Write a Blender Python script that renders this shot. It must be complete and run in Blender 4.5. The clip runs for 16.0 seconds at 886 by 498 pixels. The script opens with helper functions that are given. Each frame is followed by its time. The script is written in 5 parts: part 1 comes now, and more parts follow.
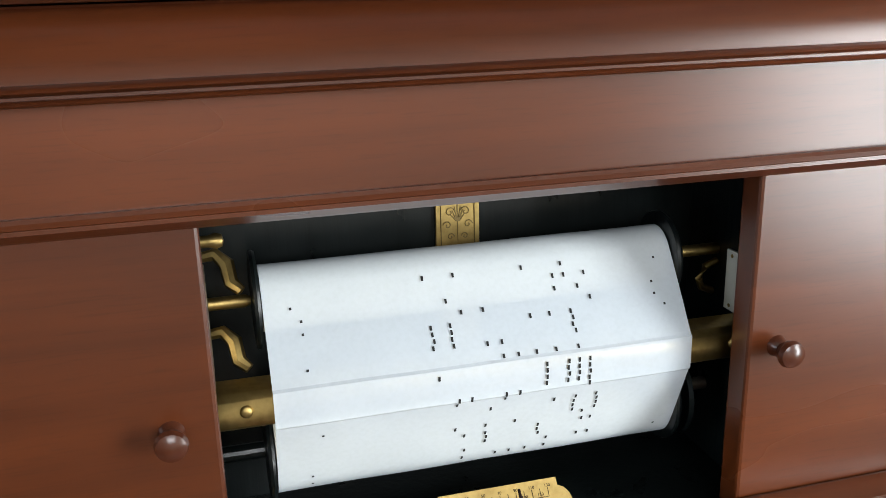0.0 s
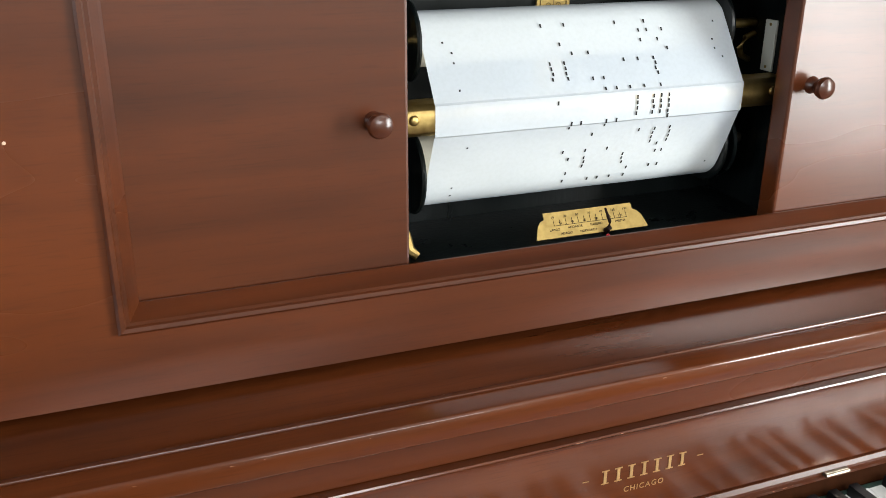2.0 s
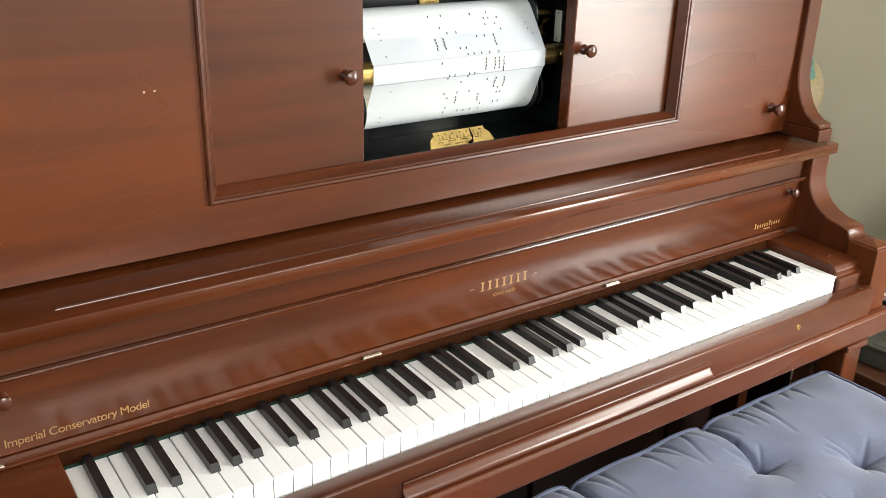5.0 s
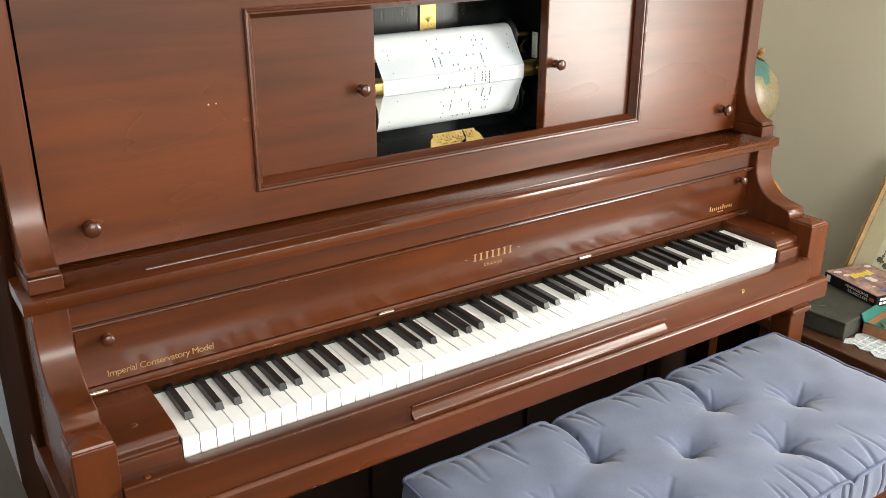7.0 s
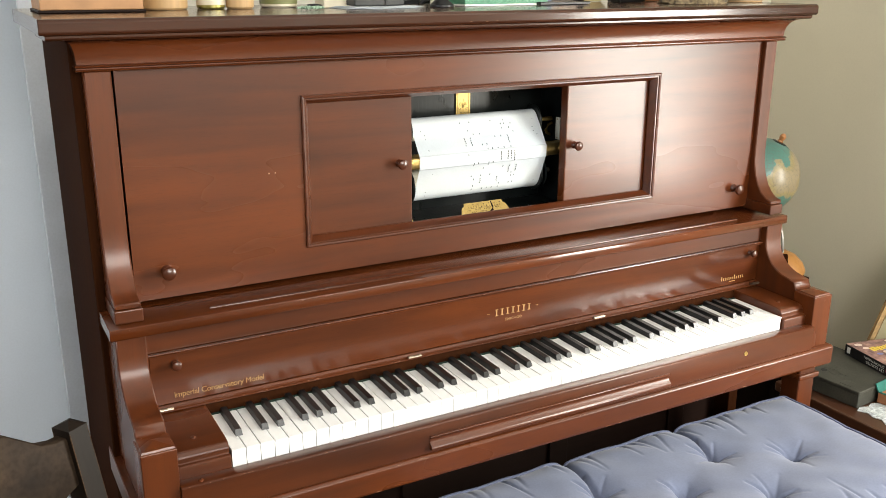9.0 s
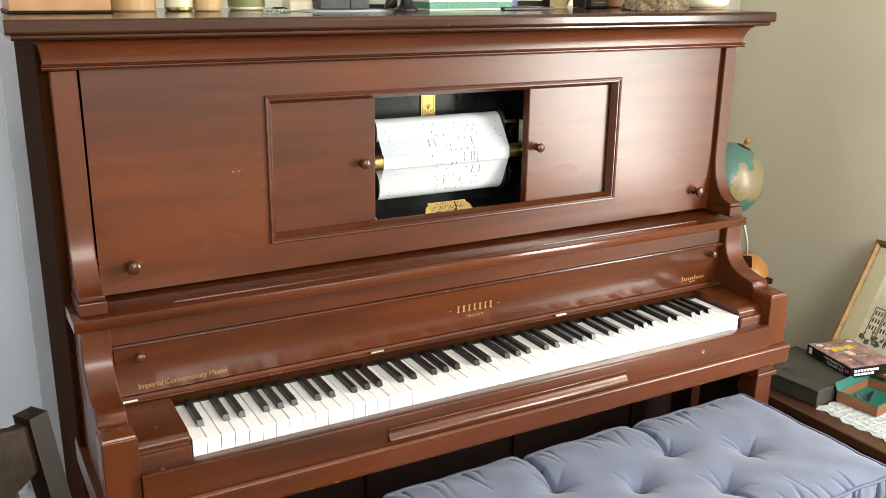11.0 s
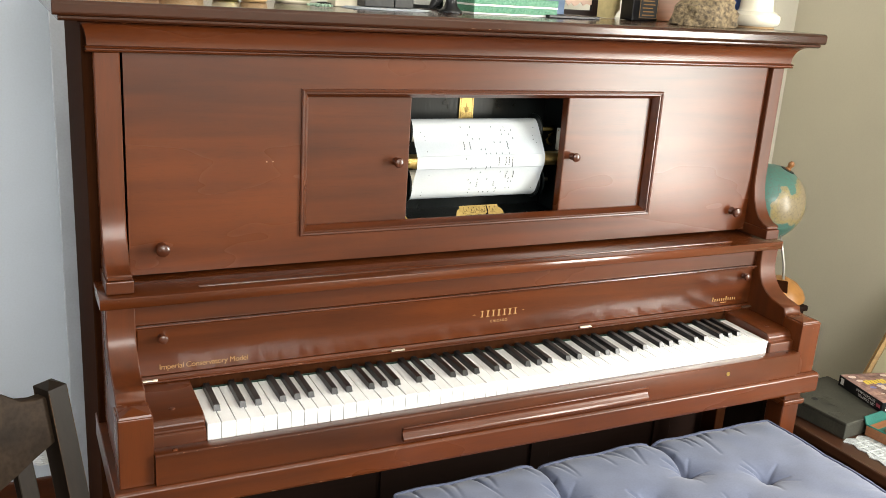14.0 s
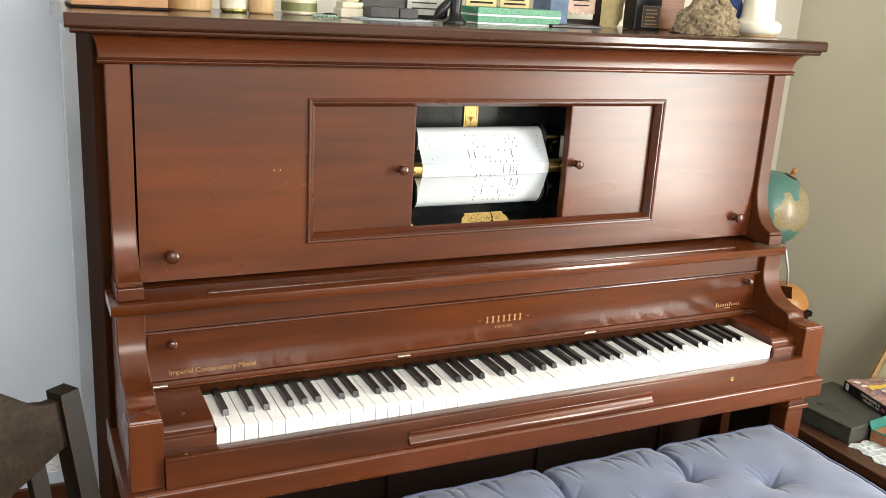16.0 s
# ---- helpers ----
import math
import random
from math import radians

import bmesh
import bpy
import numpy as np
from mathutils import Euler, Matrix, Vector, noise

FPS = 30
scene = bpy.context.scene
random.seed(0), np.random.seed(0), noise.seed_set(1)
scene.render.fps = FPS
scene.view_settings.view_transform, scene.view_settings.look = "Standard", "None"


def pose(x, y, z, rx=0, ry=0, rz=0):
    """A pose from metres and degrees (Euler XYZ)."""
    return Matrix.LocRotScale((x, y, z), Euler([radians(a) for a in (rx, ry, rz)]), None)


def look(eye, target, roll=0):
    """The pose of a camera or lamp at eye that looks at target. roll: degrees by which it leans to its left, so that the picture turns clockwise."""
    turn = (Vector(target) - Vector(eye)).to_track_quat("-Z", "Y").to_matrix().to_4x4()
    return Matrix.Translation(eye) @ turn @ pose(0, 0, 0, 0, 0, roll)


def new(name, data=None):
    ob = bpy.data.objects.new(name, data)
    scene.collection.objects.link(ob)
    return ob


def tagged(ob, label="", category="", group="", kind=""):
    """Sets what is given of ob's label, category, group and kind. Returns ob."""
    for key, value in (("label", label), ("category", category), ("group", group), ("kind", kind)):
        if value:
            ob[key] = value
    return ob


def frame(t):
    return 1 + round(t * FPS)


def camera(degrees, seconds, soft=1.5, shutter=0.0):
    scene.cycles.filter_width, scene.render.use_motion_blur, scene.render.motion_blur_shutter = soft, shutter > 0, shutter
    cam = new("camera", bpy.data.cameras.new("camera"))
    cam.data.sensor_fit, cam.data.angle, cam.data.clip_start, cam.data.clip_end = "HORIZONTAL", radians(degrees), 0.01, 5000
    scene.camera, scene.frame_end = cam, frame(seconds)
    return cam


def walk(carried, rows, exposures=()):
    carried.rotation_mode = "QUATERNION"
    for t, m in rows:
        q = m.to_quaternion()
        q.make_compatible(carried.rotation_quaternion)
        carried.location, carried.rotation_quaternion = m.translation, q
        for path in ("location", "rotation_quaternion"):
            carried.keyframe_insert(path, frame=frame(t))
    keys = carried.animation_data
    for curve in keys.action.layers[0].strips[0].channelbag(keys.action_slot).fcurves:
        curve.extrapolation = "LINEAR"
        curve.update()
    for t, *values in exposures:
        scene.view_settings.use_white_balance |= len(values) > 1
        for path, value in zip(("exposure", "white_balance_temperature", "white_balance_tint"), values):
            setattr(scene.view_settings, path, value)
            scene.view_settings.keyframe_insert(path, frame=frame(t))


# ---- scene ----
cam = camera(52.0, 16.0, soft=0.5)
PATH = [
    (0, (0.438, -0.273, 1.378), (0.931, 1.572, 0.783), -1.4),
    (0.5, (0.387, -0.32, 1.349), (0.899, 1.502, 0.703), -1.1),
    (1, (0.352, -0.345, 1.324), (0.936, 1.443, 0.645), -0.5),
    (1.5, (0.349, -0.336, 1.274), (0.963, 1.435, 0.576), -0.3),
    (2, (0.218, -0.402, 1.279), (0.89, 1.334, 0.549), 0.3),
    (2.5, (0.104, -0.496, 1.312), (0.933, 1.161, 0.558), 2.5),
    (3, (0.084, -0.557, 1.328), (0.919, 1.09, 0.559), 2.5),
    (3.5, (0.067, -0.604, 1.311), (0.923, 1.032, 0.541), 2.8),
    (4, (-0.007, -0.633, 1.314), (0.919, 0.965, 0.548), 3.0),
    (4.5, (-0.09, -0.687, 1.332), (0.925, 0.857, 0.567), 1.6),
    (5, (-0.136, -0.774, 1.362), (0.922, 0.739, 0.594), 1.6),
    (5.2, (-0.128, -0.813, 1.361), (0.931, 0.698, 0.591), 1.5),
    (7.3, (-0.29, -1.082, 1.441), (0.742, 0.465, 0.705), -0.0),
    (7.5, (-0.287, -1.118, 1.455), (0.74, 0.436, 0.727), 0.3),
    (8, (-0.262, -1.205, 1.466), (0.737, 0.406, 0.828), 0.5),
    (8.5, (-0.261, -1.263, 1.467), (0.663, 0.408, 0.871), 0.1),
    (9, (-0.321, -1.271, 1.464), (0.599, 0.406, 0.88), 0.2),
    (9.5, (-0.345, -1.27, 1.454), (0.592, 0.4, 0.875), 0.2),
    (10, (-0.317, -1.294, 1.467), (0.622, 0.374, 0.886), -0.0),
    (12.5, (-0.284, -1.351, 1.462), (0.634, 0.335, 0.898), 2.8),
    (13, (-0.278, -1.35, 1.464), (0.616, 0.346, 0.895), 3.1),
    (13.5, (-0.277, -1.345, 1.46), (0.601, 0.36, 0.894), 3.7),
    (14, (-0.269, -1.351, 1.463), (0.588, 0.363, 0.894), 3.8),
    (14.5, (-0.271, -1.359, 1.46), (0.582, 0.361, 0.899), 3.5),
    (15, (-0.272, -1.365, 1.461), (0.574, 0.359, 0.902), 3.5),
    (15.5, (-0.275, -1.377, 1.464), (0.567, 0.351, 0.909), 3.5),
    (16, (-0.275, -1.374, 1.464), (0.569, 0.354, 0.914), 3.4),
]
# the film's camera darkens its picture near the bright paper and opens up again further off
EXPOSURES = [(0.0, 0.08, 6100, 10), (0.5, -0.40, 6000, 10), (1.0, -0.50, 6000, 10), (1.5, -0.14, 6100, 10), (2.0, 0.22, 6250, 10), (2.5, 0.40, 6400, 10), (5.0, 0.42, 6600, 10), (8.0, 0.47, 6800, 10), (12.0, 0.5, 6800, 10), (16.0, 0.5, 6750, 10)]
walk(cam, [(t, look(eye, target, roll)) for t, eye, target, roll in PATH], EXPOSURES)

# ---- light ----
world = bpy.data.worlds.new("sky")
scene.world = world
world.use_nodes = True
_sky = world.node_tree.nodes.new("ShaderNodeTexSky")
_sky.sky_type, _sky.sun_disc = "NISHITA", False
_sky.sun_elevation, _sky.sun_rotation = radians(38), radians(100)
_bg = world.node_tree.nodes["Background"]
_bg.inputs["Strength"].default_value = 0.1
world.node_tree.links.new(_sky.outputs[0], _bg.inputs["Color"])


def window_light(name, m, w, h, watts, colour):
    lamp = bpy.data.lights.new(name, "AREA")
    lamp.shape, lamp.size, lamp.size_y, lamp.energy, lamp.color = "RECTANGLE", w, h, watts, colour
    ob = new(name, lamp)
    ob.matrix_world = m
    return ob


# window daylight beside the piano; added fill lamps behind the viewer and opposite
window_light("window_light_east", look((2.075, -1.18, 1.29), (0.0, -1.18, 1.29)), 0.76, 1.22, 80, (0.985, 0.99, 0.94))
# added high lamp behind the viewer, set to brighten the key tops
window_light("fill_light_south", look((0.45, -2.66, 1.95), (0.45, 0.0, 0.5)), 1.4, 0.64, 42, (1.0, 0.985, 0.95))
# added lamp that brightens the hall wall; the hall's own window is unseen
window_light("fill_light_west", look((-2.38, -0.75, 1.6), (-0.3, 1.0, 1.1)), 1.0, 1.2, 21, (0.90, 0.95, 1.0))


# ---- materials ----
def mat(name, colour, rough=0.5, metal=0.0, grain=None, vary=0.25, scale=6.0, fine=60.0, bump=0.05, coat=0.0, second=None, rand=0.0, rough_vary=0.08, spec=0.5, coat_rough=0.12, stretch=0.045, streak=None):
    """A surface whose colour, gloss and relief vary at two scales; grain stretches the pattern along an axis."""
    m = bpy.data.materials.new(name)
    m.use_nodes = True
    nt = m.node_tree
    N, Lk = nt.nodes, nt.links
    b = N["Principled BSDF"]
    b.inputs["Metallic"].default_value = metal
    b.inputs["Coat Weight"].default_value = coat
    b.inputs["Coat Roughness"].default_value = coat_rough
    b.inputs["Specular IOR Level"].default_value = spec
    tc, mp = N.new("ShaderNodeTexCoord"), N.new("ShaderNodeMapping")
    Lk.new(tc.outputs["Object"], mp.inputs[0])
    s = {None: (1, 1, 1), "x": (0.045, 1, 1), "y": (1, 0.045, 1), "z": (1, 1, 0.045)}[grain]
    mp.inputs["Scale"].default_value = s
    big, small = N.new("ShaderNodeTexNoise"), N.new("ShaderNodeTexNoise")
    big.inputs["Scale"].default_value, big.inputs["Detail"].default_value = scale, 4
    small.inputs["Scale"].default_value, small.inputs["Detail"].default_value = fine, 3
    mb = N.new("ShaderNodeMapping")
    mb.inputs["Scale"].default_value = tuple(stretch if v < 1 else 1 for v in s)
    Lk.new(tc.outputs["Object"], mb.inputs[0])
    Lk.new(mb.outputs[0], big.inputs["Vector"])
    Lk.new(mp.outputs[0], small.inputs["Vector"])
    c1 = Vector(colour)
    c2 = Vector(second) if second else c1 * (1 - vary)
    ramp = N.new("ShaderNodeValToRGB")
    ramp.color_ramp.elements[0].position, ramp.color_ramp.elements[1].position = 0.32, 0.68
    ramp.color_ramp.elements[0].color, ramp.color_ramp.elements[1].color = (*c2, 1), (*(c1 if second else c1 * (1 + vary * 0.5)), 1)
    Lk.new(big.outputs[0], ramp.inputs[0])
    mix = N.new("ShaderNodeMix")
    mix.data_type, mix.blend_type = "RGBA", "MULTIPLY"
    mix.inputs[0].default_value = min(1.0, vary * 1.6) if streak is None else streak
    r2 = N.new("ShaderNodeValToRGB")
    r2.color_ramp.elements[0].position, r2.color_ramp.elements[1].position = 0.3, 0.6
    r2.color_ramp.elements[0].color, r2.color_ramp.elements[1].color = (0.55, 0.52, 0.5, 1), (1, 1, 1, 1)
    Lk.new(small.outputs[0], r2.inputs[0])
    Lk.new(ramp.outputs[0], mix.inputs[6])
    Lk.new(r2.outputs[0], mix.inputs[7])
    out = mix.outputs[2]
    if rand:
        info, hsv, mr = N.new("ShaderNodeObjectInfo"), N.new("ShaderNodeHueSaturation"), N.new("ShaderNodeMapRange")
        mr.inputs[3].default_value, mr.inputs[4].default_value = 1 - rand, 1 + rand
        Lk.new(info.outputs["Random"], mr.inputs[0])
        Lk.new(mr.outputs[0], hsv.inputs["Value"])
        Lk.new(out, hsv.inputs["Color"])
        out = hsv.outputs[0]
    Lk.new(out, b.inputs["Base Color"])
    rr = N.new("ShaderNodeMapRange")
    rr.inputs[3].default_value, rr.inputs[4].default_value = max(0.02, rough - rough_vary), min(1, rough + rough_vary)
    Lk.new(big.outputs[0], rr.inputs[0])
    Lk.new(rr.outputs[0], b.inputs["Roughness"])
    if bump:
        bp = N.new("ShaderNodeBump")
        bp.inputs["Strength"].default_value, bp.inputs["Distance"].default_value = bump, 0.002
        Lk.new(small.outputs[0], bp.inputs["Height"])
        Lk.new(bp.outputs[0], b.inputs["Normal"])
    return m


def mahogany(name, grain, light=(0.112, 0.0262, 0.0054), dark=(0.032, 0.0076, 0.0022), coat=0.78, coat_rough=0.275):
    """Varnished mahogany: cloudy stain, ribbon figure and short pores along the grain, under a satin varnish."""
    m = bpy.data.materials.new(name)
    m.use_nodes = True
    N, Lk = m.node_tree.nodes, m.node_tree.links
    b = N["Principled BSDF"]
    tc, info = N.new("ShaderNodeTexCoord"), N.new("ShaderNodeObjectInfo")
    shift = N.new("ShaderNodeVectorMath")             # every board is cut from another place
    shift.operation = "MULTIPLY_ADD"
    Lk.new(info.outputs["Random"], shift.inputs[0])
    shift.inputs[1].default_value = (7.0, 5.0, 3.0)
    Lk.new(tc.outputs["Object"], shift.inputs[2])

    def layer(along, scale, detail, distortion=0.0):
        mp, ns = N.new("ShaderNodeMapping"), N.new("ShaderNodeTexNoise")
        mp.inputs["Scale"].default_value = tuple(along if a == grain else 1.0 for a in "xyz")
        ns.inputs["Scale"].default_value, ns.inputs["Detail"].default_value, ns.inputs["Distortion"].default_value = scale, detail, distortion
        Lk.new(shift.outputs[0], mp.inputs[0])
        Lk.new(mp.outputs[0], ns.inputs["Vector"])
        return ns.outputs[0]

    def math_node(op, p, q):
        n = N.new("ShaderNodeMath")
        n.operation = op
        for k, v in enumerate((p, q)):
            if isinstance(v, float):
                n.inputs[k].default_value = v
            else:
                Lk.new(v, n.inputs[k])
        return n.outputs[0]

    cloud, ribbon, pore = layer(0.35, 5.0, 3), layer(0.07, 34.0, 5, 0.5), layer(0.06, 620.0, 2)
    tone = math_node("ADD", math_node("MULTIPLY", cloud, 0.62), math_node("MULTIPLY", ribbon, 0.38))
    tone = math_node("ADD", tone, math_node("MULTIPLY", info.outputs["Random"], 0.05))
    ramp = N.new("ShaderNodeValToRGB")
    ramp.color_ramp.elements[0].position, ramp.color_ramp.elements[1].position = 0.34, 0.72
    ramp.color_ramp.elements[0].color, ramp.color_ramp.elements[1].color = (*dark, 1), (*light, 1)
    Lk.new(tone, ramp.inputs[0])
    fleck = N.new("ShaderNodeMapRange")
    fleck.inputs[1].default_value, fleck.inputs[2].default_value, fleck.inputs[3].default_value = 0.28, 0.46, 0.85
    Lk.new(pore, fleck.inputs[0])
    mix = N.new("ShaderNodeMix")
    mix.data_type, mix.blend_type = "RGBA", "MULTIPLY"
    mix.inputs[0].default_value = 1.0
    Lk.new(ramp.outputs[0], mix.inputs[6])
    Lk.new(fleck.outputs[0], mix.inputs[7])
    Lk.new(mix.outputs[2], b.inputs["Base Color"])
    b.inputs["Roughness"].default_value, b.inputs["Specular IOR Level"].default_value = 0.55, 0.04
    b.inputs["Coat Weight"].default_value = coat
    sheen = N.new("ShaderNodeMapRange")               # hand-rubbed varnish: gloss drifts with the cloudiness
    sheen.inputs[3].default_value, sheen.inputs[4].default_value = coat_rough + 0.07, coat_rough - 0.05
    Lk.new(cloud, sheen.inputs[0])
    Lk.new(sheen.outputs[0], b.inputs["Coat Roughness"])
    bp = N.new("ShaderNodeBump")
    bp.inputs["Strength"].default_value, bp.inputs["Distance"].default_value = 0.008, 0.001
    Lk.new(ribbon, bp.inputs["Height"])
    Lk.new(bp.outputs[0], b.inputs["Coat Normal"])
    return m


wood_x = mahogany("mahogany_along", "x")
wood_z = mahogany("mahogany_upright", "z")
wood_y = mahogany("mahogany_deep", "y")
wood_gloss = mahogany("mahogany_polished", "x", coat=0.95, coat_rough=0.15)
wood_lid = mahogany("dark_polished_lid", "x", (0.052, 0.0145, 0.0050), (0.022, 0.0065, 0.0026), coat=0.9, coat_rough=0.15)
# shade of the case sides is put into this darker colour, gloss cut too
wood_side = mat("mahogany_side_shaded", (0.028, 0.0088, 0.0030), grain="z", rough=0.8, vary=0.25, scale=9, fine=150, spec=0.02)
wood_knob = mat("turned_mahogany_knob", (0.062, 0.0165, 0.0065), rough=0.4, vary=0.2, scale=40, fine=200, coat=0.8, coat_rough=0.22, spec=0.1)
# for truly dark pieces, and for mahogany with deep shade in its colour
wood_dark = mat("dark_and_shaded_wood", (0.012, 0.0052, 0.0034), grain="x", rough=0.5, vary=0.3, scale=8, fine=120, spec=0.12)
black_paint = mat("black_lacquer", (0.004, 0.006, 0.006), grain="z", rough=0.3, vary=0.3, scale=30, fine=200, bump=0.14, spec=0.35, stretch=0.4)
brass = mat("aged_brass", (0.46, 0.33, 0.12), rough=0.42, metal=1.0, vary=0.25, scale=30, fine=200)
gold = mat("gilt_lettering", (0.42, 0.25, 0.10), rough=0.5, metal=0.5, vary=0.2, scale=200, fine=900, bump=0)
nickel = mat("nickel_hinge", (0.38, 0.33, 0.26), rough=0.4, metal=1.0, vary=0.1)
paper = mat("music_roll_paper", (0.63, 0.69, 0.75), rough=0.7, vary=0.05, scale=12, fine=300, bump=0.02)
# thin paper: a share of the light goes straight through the sheet
_nt = paper.node_tree
_mx, _tr = _nt.nodes.new("ShaderNodeMixShader"), _nt.nodes.new("ShaderNodeBsdfTransparent")
_mx.inputs[0].default_value = 0.34
_nt.links.new(_nt.nodes["Principled BSDF"].outputs[0], _mx.inputs[1])
_nt.links.new(_tr.outputs[0], _mx.inputs[2])
_nt.links.new(_mx.outputs[0], _nt.nodes["Material Output"].inputs[0])
wound_paper = mat("wound_paper_edge", (0.72, 0.69, 0.58), rough=0.8, vary=0.05, scale=12, fine=300, bump=0.02)
hole_black = mat("perforation_dark", (0.01, 0.01, 0.01), rough=0.9, vary=0.1, bump=0)
ivory = mat("white_keytop", (0.80, 0.81, 0.81), rough=0.2, vary=0.03, scale=30, fine=300, bump=0.0, rand=0.02, coat=0.2)
ebony = mat("black_keytop", (0.006, 0.006, 0.0065), rough=0.3, vary=0.2, scale=40, fine=300, bump=0.02, spec=0.4)
felt_green = mat("green_felt", (0.008, 0.03, 0.02), rough=0.95, vary=0.2, fine=600, bump=0.3)
velvet = mat("blue_velvet", (0.106, 0.125, 0.190), rough=0.85, vary=0.12, scale=14, fine=260, bump=0.06, spec=0.25)
velvet.node_tree.nodes["Principled BSDF"].inputs["Sheen Weight"].default_value = 0.22
velvet_trim = mat("blue_velvet_piping", (0.085, 0.10, 0.165), rough=0.85, vary=0.2, scale=30, fine=300)
wall_beige = mat("beige_wall_paint", (0.58, 0.54, 0.43), rough=0.85, vary=0.04, scale=3, fine=220, bump=0.06)
wall_pale = mat("pale_cream_wall_paint", (0.70, 0.68, 0.61), rough=0.85, vary=0.04, scale=3, fine=220, bump=0.06)
wall_grey = mat("grey_wall_paint", (0.66, 0.635, 0.55), rough=0.85, vary=0.04, scale=3, fine=220, bump=0.06)
wall_blue = mat("pale_blue_wall_paint", (0.72, 0.78, 0.86), rough=0.8, vary=0.04, scale=3, fine=200, bump=0.05)
wall_taupe = mat("taupe_bounce_cut", (0.2, 0.18, 0.15), rough=0.9, vary=0.06, scale=3, fine=200, bump=0.05)
ceiling_white = mat("white_ceiling_paint", (0.78, 0.77, 0.74), rough=0.9, vary=0.03)
floor_wood = mat("dark_oak_floor", (0.075, 0.04, 0.02), grain="y", rough=0.35, vary=0.3, scale=6, fine=90)


# ---- mesh tools ----
def part(name, bm, material, parent, label="", smooth=False, sharp_from=38):
    me = bpy.data.meshes.new(name)
    bmesh.ops.recalc_face_normals(bm, faces=bm.faces[:])
    bm.to_mesh(me)
    bm.free()
    me.materials.append(material)
    if smooth:
        for p in me.polygons:
            p.use_smooth = True
        me.set_sharp_from_angle(angle=radians(sharp_from))
    ob = new(name, me)
    ob.parent = parent
    return tagged(ob, label=label)


def thing(name, label, category, group="", kind="", at=(0, 0, 0), turn=0):
    ob = tagged(new(name), label=label, category=category, group=group, kind=kind)
    ob.matrix_world = pose(*at, 0, 0, turn)
    ob.empty_display_size = 0.05
    return ob


def bev(bm, off, seg=2):
    es = [e for e in bm.edges if len(e.link_faces) == 2 and e.calc_face_angle(0) > 0.5]
    if off and es:
        bmesh.ops.bevel(bm, geom=es, offset=off, segments=seg, affect="EDGES", profile=0.5, clamp_overlap=True)
    return bm


def box(x0, x1, y0, y1, z0, z1, off=0.002, bm=None, seg=2):
    b = bmesh.new()
    bmesh.ops.create_cube(b, size=1, matrix=Matrix.LocRotScale(((x0 + x1) / 2, (y0 + y1) / 2, (z0 + z1) / 2), None, (x1 - x0, y1 - y0, z1 - z0)))
    bev(b, off, seg)
    return merged(b, bm)


def merged(b, bm):
    if bm is None:
        return b
    me = bpy.data.meshes.new("tmp")
    b.to_mesh(me)
    bm.from_mesh(me)
    bpy.data.meshes.remove(me)
    b.free()
    return bm


def prism(profile, x0, x1, off=0.0, axis="x", bm=None, seg=1):
    """A closed outline pushed along an axis: (y, z) along x, (x, z) along y, (x, y) along z."""
    b = bmesh.new()
    mk = {"x": lambda p, v: (v, p[0], p[1]), "y": lambda p, v: (p[0], v, p[1]), "z": lambda p, v: (p[0], p[1], v)}[axis]
    a = [b.verts.new(mk(p, x0)) for p in profile]
    c = [b.verts.new(mk(p, x1)) for p in profile]
    n = len(profile)
    b.faces.new(a)
    b.faces.new(c[::-1])
    for i in range(n):
        b.faces.new((a[i], c[i], c[(i + 1) % n], a[(i + 1) % n]))
    bmesh.ops.recalc_face_normals(b, faces=b.faces[:])
    bev(b, off, seg)
    return merged(b, bm)


def lathe(profile, m=None, n=24, bm=None):
    """A turned form: (radius, height) round z, then placed by m."""
    b = bmesh.new()
    rings = []
    for r, h in profile:
        if r < 1e-6:
            rings.append([b.verts.new((0, 0, h))])
        else:
            rings.append([b.verts.new((r * math.cos(2 * math.pi * i / n), r * math.sin(2 * math.pi * i / n), h)) for i in range(n)])
    for p, q in zip(rings, rings[1:]):
        for i in range(n):
            j = (i + 1) % n
            vs = [p[i % len(p)], p[j % len(p)], q[j % len(q)], q[i % len(q)]]
            vs = [v for k, v in enumerate(vs) if v not in vs[:k]]
            if len(vs) > 2:
                b.faces.new(vs)
    for r in (rings[0], rings[-1]):
        if len(r) > 1:
            b.faces.new(r)
    if m is not None:
        bmesh.ops.transform(b, matrix=m, verts=b.verts[:])
    bmesh.ops.recalc_face_normals(b, faces=b.faces[:])
    return merged(b, bm)


def tube(points, r, n=8, bm=None, closed=False):
    """A round rod along points."""
    b = bmesh.new()
    pts = [Vector(p) for p in points]
    rings = []
    for i, p in enumerate(pts):
        d = (pts[(i + 1) % len(pts)] - pts[i - 1]) if closed else (pts[min(i + 1, len(pts) - 1)] - pts[max(i - 1, 0)])
        d.normalize()
        u = d.cross(Vector((0, 0, 1)) if abs(d.z) < 0.9 else Vector((1, 0, 0))).normalized()
        w = d.cross(u)
        rr = r[i] if isinstance(r, (list, tuple)) else r
        rings.append([b.verts.new(p + rr * (math.cos(2 * math.pi * k / n) * u + math.sin(2 * math.pi * k / n) * w)) for k in range(n)])
    for i in range(len(rings) if closed else len(rings) - 1):
        a, c = rings[i], rings[(i + 1) % len(rings)]
        for k in range(n):
            b.faces.new((a[k], a[(k + 1) % n], c[(k + 1) % n], c[k]))
    if not closed:
        b.faces.new(rings[0])
        b.faces.new(rings[-1])
    return merged(b, bm)


